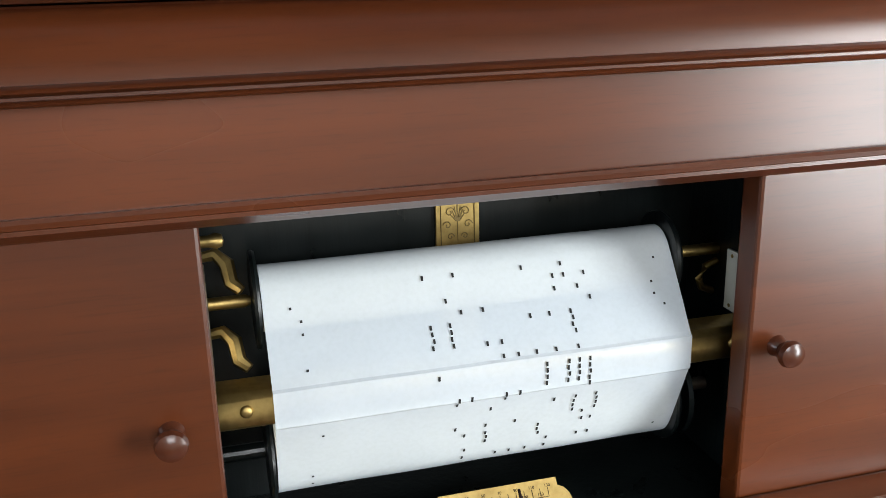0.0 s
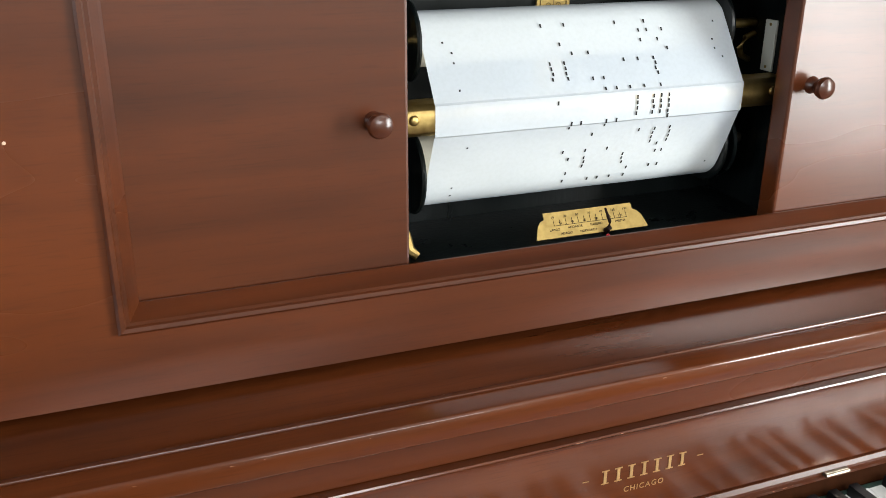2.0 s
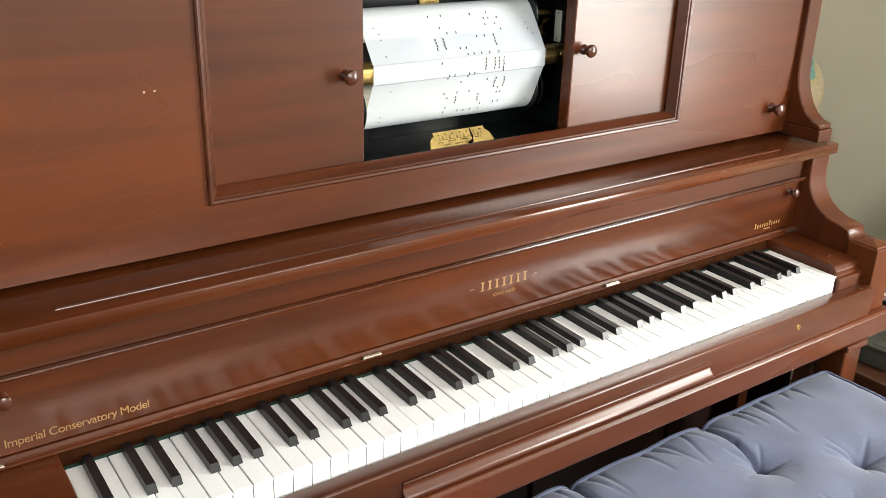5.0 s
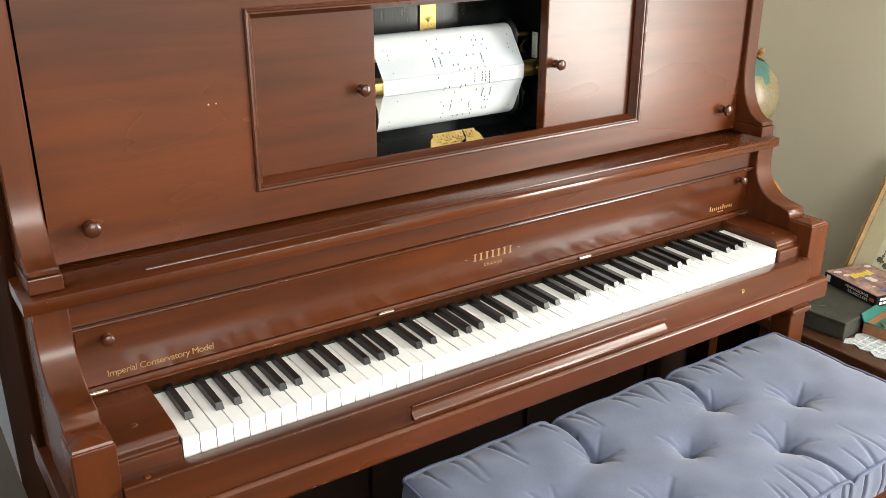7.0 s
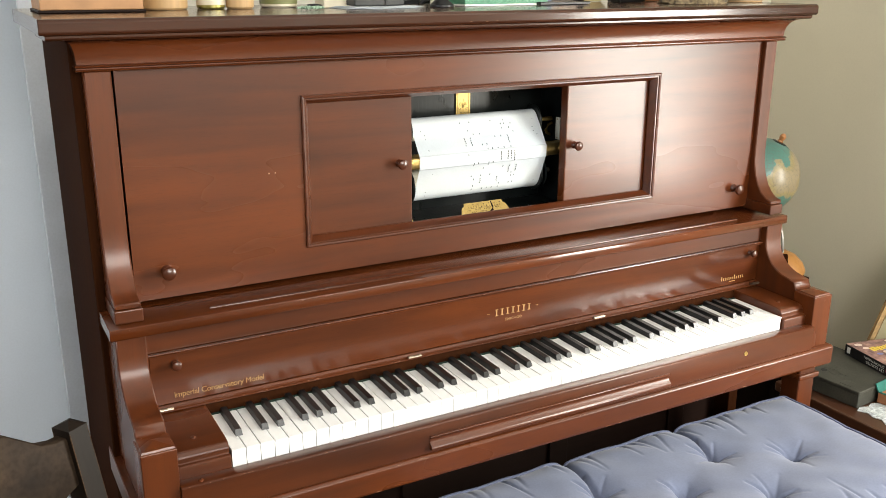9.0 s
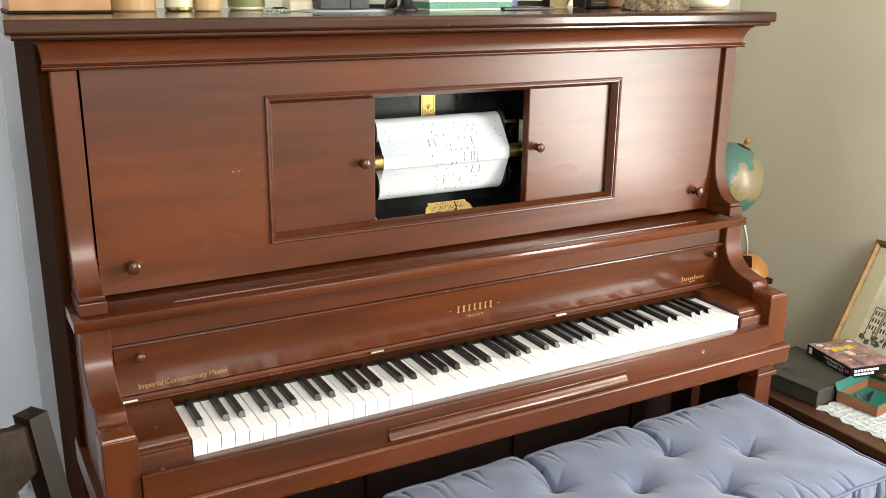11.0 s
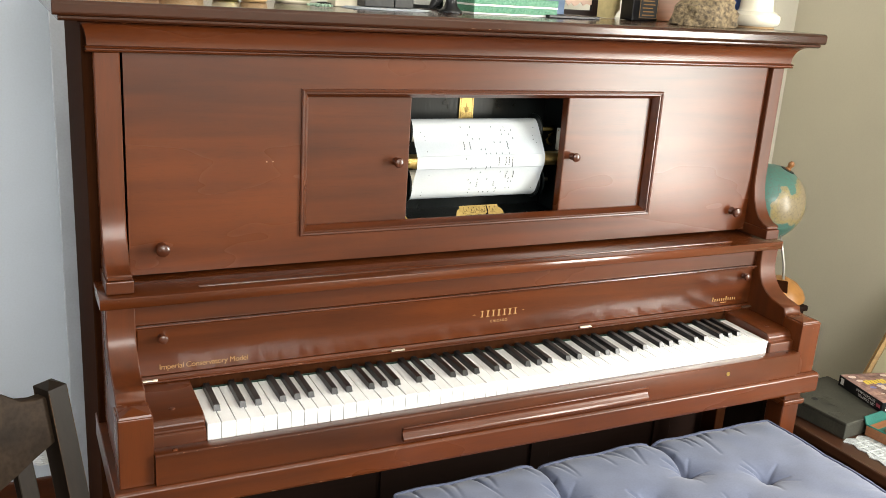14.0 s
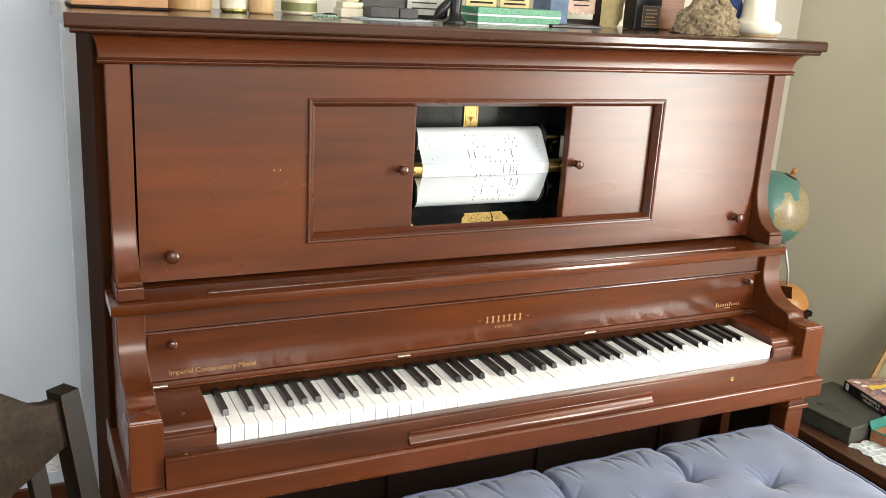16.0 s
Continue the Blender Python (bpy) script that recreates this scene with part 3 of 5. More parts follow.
for x in (-0.055, 1.268):
    part("plug", lathe([(0, 0.002), (0.0035, 0.0015), (0.005, 0), (0, 0)], pose(x, -0.019, 0.7184), 14), wood_y, slip, "round wooden plug", smooth=True)
PULL = [(-0.0302, 0.698), (-0.033, 0.6985), (-0.0345, 0.6965), (-0.0335, 0.6945), (-0.0315, 0.693), (-0.031, 0.688), (-0.0335, 0.6835), (-0.037, 0.681), (-0.0395, 0.677), (-0.039, 0.6735), (-0.035, 0.6725), (-0.0302, 0.6725)]
part("moulded_pull", prism(PULL, 0.335, 0.876, 0.0006), wood_x, slip, "long moulded pull strip", smooth=True)
part("lock", lathe([(0, 0.0), (0.0022, 0.0), (0.0024, 0.0012), (0.0042, 0.0014), (0.005, 0.0), (0, -0.001)], pose(1.088, -0.0302, 0.697, 90, 0, 0), 18), brass, slip, "small brass keyhole ring", smooth=True)
part("keybed", prism([(0.26, 0.62), (0.26, 0.665), (-0.033, 0.665), (-0.0375, 0.661), (-0.0375, 0.626), (-0.035, 0.62)], -0.150, 1.357, 0.0012), wood_x, piano, "thick keybed with chipped lower edge")
# legs, lower panel and toe
for x0 in (-0.128, 1.305):
    lg = part("leg", prism([(x0, 0.05), (x0 + 0.05, 0.05), (x0 + 0.05, 0.6198), (x0, 0.6198)], 0.0, 0.05, 0.002, "y"), wood_z, piano)
    part("collar", box(x0 - 0.007, x0 + 0.057, -0.007, 0.057, 0.575, 0.588, 0.003), wood_x, lg)
    part("toe_block", box(x0 - 0.012, x0 + 0.062, -0.012, 0.30, 0.0, 0.075, 0.004), wood_y, lg)
# shade under the keybed is put into the colour of panel, stiles and rail
lower = part("lower_panel", box(PL + 0.03, PR - 0.03, 0.262, 0.28, 0.08, 0.619, 0.001), wood_dark, piano, "lower panel with deep shade in its colour")
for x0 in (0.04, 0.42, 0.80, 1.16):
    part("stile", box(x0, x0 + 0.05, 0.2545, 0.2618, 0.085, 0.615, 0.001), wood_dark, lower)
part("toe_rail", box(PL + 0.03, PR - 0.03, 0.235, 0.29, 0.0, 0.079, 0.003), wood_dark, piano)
b = box(0.001, 1.221, 0.1348, 0.1384, 0.7420, 0.7462, 0)
part("felt_strip", b, felt_green, piano, "green felt strip behind the keys")
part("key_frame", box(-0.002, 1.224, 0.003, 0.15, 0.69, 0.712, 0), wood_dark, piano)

# rubbed and chipped varnish along the edges
wear = mat("bare_rubbed_wood", (0.27, 0.12, 0.06), rough=0.55, vary=0.3, fine=500, bump=0)
wr = random.Random(21)
b = bmesh.new()
for y, z, x0, x1, n in ((-0.0298, 0.7172, -0.08, 1.288, 46), (-0.0375, 0.6625, -0.14, 1.35, 26), (-0.0370, 0.6235, -0.14, 1.35, 34), (0.1152, 0.9285, -0.13, 1.34, 22), (0.1398, 0.7662, -0.05, 1.28, 30), (0.1372, 0.869, -0.05, 1.28, 20), (0.1499, 1.380, 0.5, 0.75, 4)):
    for k in range(n):
        x, l, h = wr.uniform(x0, x1), wr.uniform(0.0015, 0.010) * wr.random() ** 2 + 0.0008, wr.uniform(0.00015, 0.00045)
        lathe([(0, -l), (h, -l * 0.4), (h * 0.8, l * 0.3), (0, l)], pose(x, y, z + wr.uniform(-0.0006, 0.0006), 0, 90, 0), 5, b)
tagged(part("edge_wear", b, wear, piano, "pale rubbed flecks along the edges"), kind="stuff")

# ---- music roll ----
roll = thing("music_roll", "white perforated paper roll wound over two black spools", "music roll")
UC, LC, RU, RL = (0.318, 1.1655), (0.312, 1.0555), 0.0235, 0.031
# outline of the paper: over the upper spool, down over the bar, round the lower spool
path = arc(*UC, RU, 80, 145.2, 12)
y_, z_ = path[-1]
path += [(y_ + (0.2605 - y_) * k / 6, z_ + (1.124 - z_) * k / 6) for k in range(1, 7)]
path += [(0.2585, 1.1225), (0.2580, 1.110), (0.2585, 1.0975), (0.2605, 1.096)]
low = arc(*LC, RL, 203.6, 290, 12)
path += [(0.2605 + (low[0][0] - 0.2605) * k / 6, 1.096 + (low[0][1] - 1.096) * k / 6) for k in range(1, 6)] + low
WX0, WX1 = 0.4665, 0.762
b = bmesh.new()
rows = []
for y, z in path:
    rows.append([b.verts.new((WX0 + (WX1 - WX0) * k / 10, y + 0.0004 * math.sin(k * 1.7 + z * 60), z)) for k in range(11)])
for p, q in zip(rows, rows[1:]):
    for k in range(10):
        b.faces.new((p[k], p[k + 1], q[k + 1], q[k]))
sheet = part("paper", b, paper, roll, "white paper with rows of small slots", smooth=True, sharp_from=14)
lens = [0.0]
for p, q in zip(path, path[1:]):
    lens.append(lens[-1] + math.dist(p, q))


def on_paper(s, lift):
    for i in range(len(path) - 1):
        if s <= lens[i + 1]:
            f = (s - lens[i]) / (lens[i + 1] - lens[i])
            dy, dz = path[i + 1][0] - path[i][0], path[i + 1][1] - path[i][1]
            l = math.hypot(dy, dz)
            return path[i][0] + f * dy + lift * dz / l, path[i][1] + f * dz - lift * dy / l
    return path[-1]


def slot(bm, x, s, length, w=0.0016):
    n = max(1, round(length / 0.004))
    pts = [on_paper(s + length * k / n, 0.0008) for k in range(n + 1)]
    a = [(bm.verts.new((x - w / 2, y, z)), bm.verts.new((x + w / 2, y, z))) for y, z in pts]
    for p, q in zip(a, a[1:]):
        bm.faces.new((p[0], p[1], q[1], q[0]))


rng = random.Random(7)
b = bmesh.new()
cols = [0.575, 0.588, 0.597, 0.612, 0.622, 0.633, 0.645, 0.652, 0.660, 0.668, 0.676, 0.684, 0.692]
s = 0.03
while s < lens[-1] - 0.045:
    picks = rng.sample(cols, rng.choice((2, 3, 4, 5, 5)))
    n = rng.choice((1, 1, 2, 3, 4))
    for x in picks:
        for k in range(n if rng.random() < 0.6 else 1):
            slot(b, x + rng.uniform(-0.001, 0.001), s + k * 0.0047, 0.0034)
    if rng.random() < 0.55:
        slot(b, rng.choice((0.484, 0.490, 0.497)), s + 0.003, 0.0018)
    if rng.random() < 0.5:
        slot(b, rng.choice((0.735, 0.741, 0.747)), s + 0.004, 0.0018)
    s += 0.006 + 0.0042 * n * rng.uniform(0.5, 1.0)
tagged(part("punched_pattern", b, hole_black, roll, "dark slots punched through the paper"), kind="stuff")
for (cy, cz), r, name in ((UC, 0.033, "upper_spool"), (LC, 0.037, "take_up_spool")):
    core = part(name, lathe([(0, 0), (0.015, 0), (0.015, 0.295), (0, 0.295)], pose(WX0, cy, cz, 0, 90, 0), 20), black_paint, roll, "black spool")
    part("wound_paper", lathe([(0.0155, 0), ((RU if r < 0.035 else RL) - 0.0012, 0), ((RU if r < 0.035 else RL) - 0.0012, 0.2945), (0.0155, 0.2945)], pose(WX0 + 0.0003, cy, cz, 0, 90, 0), 32), wound_paper, core, "cream paper wound on the spool", smooth=True)
    for x in (WX0 - 0.005, WX1 + 0.001):
        part("flange", lathe([(0, 0), (r, 0), (r + 0.001, 0.002), (r, 0.004), (0, 0.004)], pose(x, cy, cz, 0, 90, 0), 32), black_paint, core, smooth=True)
b = lathe([(0.030, 0), (0.036, 0), (0.036, 0.004), (0.030, 0.004)], pose(WX1 + 0.012, LC[0], LC[1], 0, 90, 0), 32)
part("gear", b, black_paint, roll, "black toothed drive wheel")
part("axle", lathe([(0, 0), (0.005, 0), (0.005, 0.04), (0, 0.04)], pose(WX1 + 0.005, LC[0], LC[1], 0, 90, 0), 14), nickel, roll)
part("axle", lathe([(0, 0), (0.006, 0), (0.006, 0.03), (0, 0.03)], pose(0.4308, LC[0], LC[1], 0, 90, 0), 14), black_paint, roll)

# ---- bench with tufted cushion ----
BX0, BX1, BY0, BY1, BZ = 0.345, 1.285, -0.385, 0.020, 0.530
bench = thing("piano_bench", "brown wooden piano bench with turned-down apron under a cushion", "bench")
part("seat_board", box(BX0 + 0.005, BX1 - 0.005, BY0 + 0.005, BY1 - 0.005, 0.440, 0.463, 0.004), wood_x, bench)
for y0 in (BY0 + 0.02, BY1 - 0.04):
    part("apron", box(BX0 + 0.05, BX1 - 0.05, y0, y0 + 0.018, 0.365, 0.4395, 0.002), wood_x, bench)
for x0 in (BX0 + 0.02, BX1 - 0.065):
    for y0 in (BY0 + 0.015, BY1 - 0.06):
        part("leg", prism([(x0 + 0.008, 0.0), (x0 + 0.037, 0.0), (x0 + 0.045, 0.4395), (x0, 0.4395)], y0, y0 + 0.045, 0.003, "y"), wood_z, bench)
cushion = thing("bench_cushion", "slate-blue velvet cushion with deep buttoned tufts and piped edges", "cushion")
BUT = []
for i, x in enumerate((0.512, 0.654, 0.798, 0.943, 1.088)):
    BUT += [(x, -0.182)] if i % 2 == 0 else [(x, -0.106), (x, -0.263)]
SEG = []
for i, p in enumerate(BUT):
    for q in BUT[i + 1:]:
        if 0.1 < math.dist(p, q) < 0.19 and abs(p[0] - q[0]) > 0.05:
            SEG.append((p, q, 0.0022, 0.020))
for x, y in BUT:
    if y > -0.15:
        SEG += [((x, y), (x + 0.006, (y + BY1) / 2), 0.010, 0.0055), ((x + 0.006, (y + BY1) / 2), (x + 0.006, BY1), 0.010, 0.0055)]
    elif y < -0.23:
        SEG += [((x, y), (x + 0.006, (y + BY0) / 2), 0.010, 0.0055), ((x + 0.006, (y + BY0) / 2), (x + 0.014, BY0), 0.010, 0.0055)]
wr = random.Random(3)
for x in [0.385 + 0.026 * k for k in range(34)]:      # puckers along both long edges
    if wr.random() < 0.75:
        l = wr.uniform(0.035, 0.105)
        SEG.append(((x + wr.uniform(-0.01, 0.01), BY1 - 0.006), (x + wr.uniform(-0.018, 0.018), BY1 - l), wr.uniform(0.002, 0.0044), wr.uniform(0.0028, 0.0046)))
        SEG.append(((x + wr.uniform(-0.01, 0.01), BY0 + 0.006), (x + wr.uniform(-0.018, 0.018), BY0 + l), wr.uniform(0.002, 0.0044), wr.uniform(0.0028, 0.0046)))
for y in [-0.35 + 0.05 * k for k in range(7)]:
    SEG.append(((BX1 - 0.006, y), (BX1 - wr.uniform(0.03, 0.06), y + wr.uniform(-0.01, 0.01)), 0.0015, 0.006))
for x, y in BUT:                                      # little folds that fan out of each button
    for k in range(6):
        a = 0.5 + 1.05 * k + wr.uniform(-0.35, 0.35)
        l = wr.uniform(0.03, 0.065)
        SEG.append(((x, y), (x + l * math.cos(a), y + l * math.sin(a)), wr.uniform(0.002, 0.0044), wr.uniform(0.0028, 0.005)))
    SEG.append(((x, y), (x - 0.026, y + 0.050), 0.0075, 0.0034))       # two sharp folds each
    SEG.append(((x, y), (x + 0.040, y - 0.016), 0.0070, 0.0034))
NX, NY = 400, 180
gx, gy = np.meshgrid(np.linspace(BX0, BX1, NX), np.linspace(BY0, BY1, NY))
edge = np.minimum(np.minimum(gx - BX0, BX1 - gx), np.minimum(gy - BY0, BY1 - gy))
H = 0.013 * (1 - np.exp(-edge / 0.022))
for x, y in BUT:
    d = np.hypot(gx - x, (gy - y))
    H -= 0.030 * np.exp(-d / 0.024)
for (ax, ay), (bx, by), dp, w in SEG:
    L2 = (bx - ax) ** 2 + (by - ay) ** 2
    f = np.clip(((gx - ax) * (bx - ax) + (gy - ay) * (by - ay)) / L2, 0, 1)
    d = np.hypot(gx - ax - f * (bx - ax), gy - ay - f * (by - ay))
    H -= dp * np.exp(-(d / w) ** 2) * (1 - 0.75 * f if dp < 0.008 else 1)
SEAMS = [(x + 0.006, BY1) for x, y in BUT if y > -0.15] + [(x + 0.014, BY0) for x, y in BUT if y < -0.23]
for x, y in SEAMS:                                    # the edge dips where a seam meets it, fuller beside it
    d = np.hypot((gx - x) / 0.020, (gy - y) / 0.05)
    H -= 0.007 * np.exp(-d ** 2)
    d = np.hypot((gx - x + 0.045) / 0.05, (gy - y) / 0.06)
    H += 0.004 * np.exp(-d ** 2)
H -= 0.0012 * np.sin(gx * 55 + 3 * np.sin(gy * 21)) * np.exp(-edge / 0.2)
b = bmesh.new()
rnd = 0.012
grid = []
for j in range(NY):
    row = []
    for i in range(NX):
        x, y = float(gx[j, i]), float(gy[j, i])
        cx, cy = min(max(x, BX0 + rnd), BX1 - rnd), min(max(y, BY0 + rnd), BY1 - rnd)
        d = math.hypot(x - cx, y - cy)
        if d > rnd:
            x, y = cx + (x - cx) * rnd / d, cy + (y - cy) * rnd / d
        row.append(b.verts.new((x, y, BZ + float(H[j, i]))))
    grid.append(row)
for j in range(NY - 1):
    for i in range(NX - 1):
        b.faces.new((grid[j][i], grid[j][i + 1], grid[j + 1][i + 1], grid[j + 1][i]))
rim = [grid[0][i] for i in range(NX)] + [grid[j][-1] for j in range(1, NY)] + [grid[-1][i] for i in range(NX - 2, -1, -1)] + [grid[j][0] for j in range(NY - 2, 0, -1)]
rim_top = [v.co.copy() for v in rim]
last = rim
PLEATS = [-0.15 + 0.036 * k + wr.uniform(-0.013, 0.013) for k in range(42)]
for lv, z in enumerate((0.505, 0.485, 0.4635)):
    ring = []
    for k, c in enumerate(rim_top):
        bulge = 0.004 * (1, 1, 0)[lv] + 0.006 * noise.noise(Vector((c.x * 42, c.y * 42, 0.5))) * (1, 0.8, 0)[lv]
        for px in PLEATS:
            bulge -= 0.008 * math.exp(-((c.x + c.y * 1.3 - px) / 0.0035) ** 2) * (1, 1, 0)[lv]
        cx, cy = min(max(c.x, BX0 + 0.06), BX1 - 0.06), min(max(c.y, BY0 + 0.06), BY1 - 0.06)
        dd = Vector((c.x - cx, c.y - cy, 0)).normalized()
        ring.append(b.verts.new((c.x + dd.x * bulge, c.y + dd.y * bulge, z)))
    for k in range(len(rim)):
        n = (k + 1) % len(rim)
        b.faces.new((last[k], last[n], ring[n], ring[k]))
    last = ring
b.faces.new(last)
part("cushion_body", b, velvet, cushion, smooth=True)
part("piping", tube([(p.x, p.y, p.z + 0.001) for p in rim_top[::3]], 0.0035, 6, closed=True), velvet_trim, cushion, "velvet piping cord", smooth=True)
for x, y in BUT:
    k = int(round((x - BX0) / (BX1 - BX0) * (NX - 1)))
    j = int(round((y - BY0) / (BY1 - BY0) * (NY - 1)))
    part("button", lathe([(0, 0.005), (0.005, 0.0042), (0.0085, 0.002), (0.009, 0), (0, 0)], pose(x, y, BZ + float(H[j, k]) - 0.002), 14), velvet_trim, cushion, smooth=True)

# ---- side table and what stands on it ----
TZ = 0.42
table = thing("side_table", "dark brown polished wooden side table against the wall", "table")
table_wood = mat("dark_walnut", (0.055, 0.021, 0.010), grain="y", rough=0.35, vary=0.3, scale=9, fine=140, coat=0.3, coat_rough=0.2)
part("tabletop", box(1.528, 2.04, -0.46, 0.25, TZ - 0.028, TZ, 0.005), table_wood, table)
part("apron", box(1.555, 1.573, -0.43, 0.24, 0.04, TZ - 0.0285, 0.002), table_wood, table)
part("apron", box(1.573, 2.02, -0.43, -0.412, TZ - 0.12, TZ - 0.0285, 0.002), table_wood, table)
for x0 in (1.54, 1.985):
    for y0 in (-0.45, 0.195):
        part("leg", box(x0, x0 + 0.042, y0, y0 + 0.042, 0.0, TZ - 0.0285, 0.003), table_wood, table)

tin_metal = mat("dark_tin", (0.046, 0.046, 0.036), rough=0.6, metal=0.0, vary=0.35, scale=25, fine=200, bump=0.08)
tin = thing("tin_box", "dark grey-green embossed metal box on the side table", "box", at=(1.580, 0.036, TZ + 0.0005), turn=5)
part("body", box(0, 0.21, 0, 0.215, 0, 0.037, 0.002), tin_metal, tin)
lid = part("lid", box(-0.002, 0.212, -0.002, 0.217, 0.0372, 0.0455, 0.0025), tin_metal, tin)
b = bmesh.new()
er = random.Random(5)
for k in range(3):
    x, y, a = 0.03 + 0.03 * k, 0.03 + 0.04 * k, 0.4 + k
    pts = []
    for i in range(14):
        pts.append((min(max(x, 0.01), 0.12), min(max(y, 0.01), 0.20), 0.0456))
        a += er.uniform(-0.5, 0.75)
        x, y = x + 0.008 * math.cos(a), y + 0.008 * math.sin(a)
    tube(pts, 0.0008, 5, b)
part("embossing", b, tin_metal, lid, "raised vine pattern", smooth=True)
part("finger_hole", lathe([(0, 0.0006), (0.008, 0.0005), (0.0085, 0), (0, 0)], pose(0.045, 0.13, 0.0455), 18), hole_black, lid, "round dark hole")

boxed = thing("boxed_set", "black boxed music set with a colourful cover lying on a tin", "box", at=(1.716, 0.048, TZ + 0.0462), turn=-12)
boxed.matrix_world = boxed.matrix_world @ Matrix.Diagonal((1, 1, 0.86, 1))
boxblack = mat("black_card", (0.008, 0.008, 0.0095), spec=0.3, rough=0.35, vary=0.2, fine=300)
part("case", box(0, 0.143, 0, 0.172, 0, 0.0335, 0.001), boxblack, boxed)
cover = mat("printed_cover", (0.55, 0.33, 0.28), rough=0.22, vary=0.5, scale=28, fine=90, second=(0.16, 0.09, 0.10), coat=0.4, bump=0)
top = part("cover", box(0.001, 0.142, 0.001, 0.171, 0.0336, 0.0346, 0), cover, boxed, "glossy cover picture in pinks and yellow")
cy_ = mat("yellow_print", (0.75, 0.55, 0.06), rough=0.3, vary=0.2, bump=0)
for i in range(6):
    part("fine_printpatch", box(0.035 + 0.012 * i, 0.045 + 0.012 * i, 0.105 + 0.004 * (i % 2), 0.128 + 0.003 * (i % 3), 0.0346, 0.0349, 0), cy_, top)
pk = mat("pale_print", (0.75, 0.6, 0.52), rough=0.3, vary=0.3, bump=0)
bl = mat("blue_print", (0.12, 0.14, 0.4), rough=0.3, vary=0.3, bump=0)
pr = random.Random(11)
for i in range(16):
    x, y, r = pr.uniform(0.02, 0.125), pr.uniform(0.015, 0.155), pr.uniform(0.005, 0.012)
    part("fine_printpatch", lathe([(0, 0.0347), (r, 0.0347), (r, 0.0345), (0, 0.0345)], pose(x, y, 0.0002 + 0.00002 * i) @ Matrix.Diagonal((1, 0.7, 1, 1)), 10), (pk, pk, bl, cover)[i % 4], top)
white_print = mat("white_print", (0.8, 0.8, 0.78), rough=0.4, vary=0.05, bump=0)
spine = pose(-0.0003, 0.0, 0.0335, 90, 0, -90) @ pose(0, 0, 0, 0, 0, 180)
part("spine_lettering", text_mesh("LES CONTES", 0.0115, spine @ pose(0.026, 0.0185, 0), 0.0001), white_print, boxed, "white lettering on the spine")
part("spine_lettering", text_mesh("D'HOFFMANN", 0.0115, spine @ pose(0.026, 0.006, 0), 0.0001), white_print, boxed, "white lettering on the spine")
b = bmesh.new()
for i in range(8):
    box(0.012 + 0.010 * i, 0.020 + 0.010 * i, -0.0006, -0.0001, 0.018, 0.026, 0, b)
    if i < 6:
        box(0.012 + 0.011 * i, 0.021 + 0.011 * i, -0.0006, -0.0001, 0.006, 0.014, 0, b)
part("end_lettering", b, white_print, boxed, "white print on the end")
part("emblem", box(-0.0006, -0.0001, 0.151, 0.163, 0.008, 0.028, 0), white_print, boxed, "white emblem on the spine")
part("label", box(-0.0006, -0.0001, 0.006, 0.02, 0.012, 0.022, 0), mat("red_print", (0.5, 0.08, 0.12), rough=0.4), boxed)

teal = mat("teal_lining", (0.015, 0.16, 0.13), rough=0.6, vary=0.25, fine=300)
raw_wood = mat("reddish_raw_wood", (0.28, 0.11, 0.045), grain="x", rough=0.5, vary=0.3, scale=14, fine=160)
tray = thing("small_box", "small reddish wooden box with a teal lid edge and lining", "box", at=(1.662, -0.078, TZ + 0.0045), turn=7)
part("bottom", box(0.003, 0.147, 0.003, 0.107, 0, 0.005, 0), teal, tray)
for x0, x1, y0, y1 in ((0, 0.15, 0, 0.0035), (0, 0.15, 0.1065, 0.11), (0, 0.0035, 0.0036, 0.1064), (0.1465, 0.15, 0.0036, 0.1064)):
    part("side", box(x0, x1, y0, y1, 0, 0.026, 0.0008), raw_wood, tray)
    part("lining", box(x0 + (0.0008 if x1 - x0 > 0.01 else 0), x1 - (0.0008 if x1 - x0 > 0.01 else 0), y0, y1, 0.0262, 0.0295, 0.0006), teal, tray)
lidt = part("lid", box(-0.002, 0.152, 0, 0.022, 0, 0.004, 0.001), teal, tray, "open teal lid")
lidt.matrix_basis = pose(0, 0.1105, 0.028, 62, 0, 0)
tool = thing("carved_tool", "dark carved wooden tool lying in the small box", "tool", at=(1.686, -0.028, TZ + 0.012), turn=20)
part("handle", tube([(0, 0, 0), (0.02, 0.002, 0.002), (0.05, 0.006, 0.003), (0.085, 0.008, 0.002)], [0.003, 0.006, 0.005, 0.003], 8), boxblack, tool, smooth=True)
part("blade", tube([(0.0, 0.012, 0.0), (0.03, 0.03, 0.002), (0.05, 0.038, 0.0)], [0.002, 0.004, 0.002], 8), raw_wood, tool, smooth=True)
lace = mat("white_lace", (0.5, 0.54, 0.55), rough=0.9, vary=0.35, scale=120, fine=420, bump=0.6)
doily = thing("lace_mat", "white crocheted lace mat under the boxes", "mat", at=(1.570, -0.418, TZ + 0.0004))
b = bmesh.new()
outer = []
w_, h_ = 0.34, 0.445
for k in range(22):
    outer.append((0.010 * (k % 2) + 0.004 * math.sin(k), h_ * k / 22))
for k in range(16):
    outer.append((w_ * k / 16, h_ + 0.010 * (k % 2)))
for k in range(22):
    outer.append((w_ + 0.010 * (k % 2), h_ * (1 - k / 22)))
for k in range(16):
    outer.append((w_ * (1 - k / 16), -0.010 * (k % 2)))
part("weave", prism(outer, 0.0, 0.0022, 0.0, "z"), lace, doily)
b = bmesh.new()
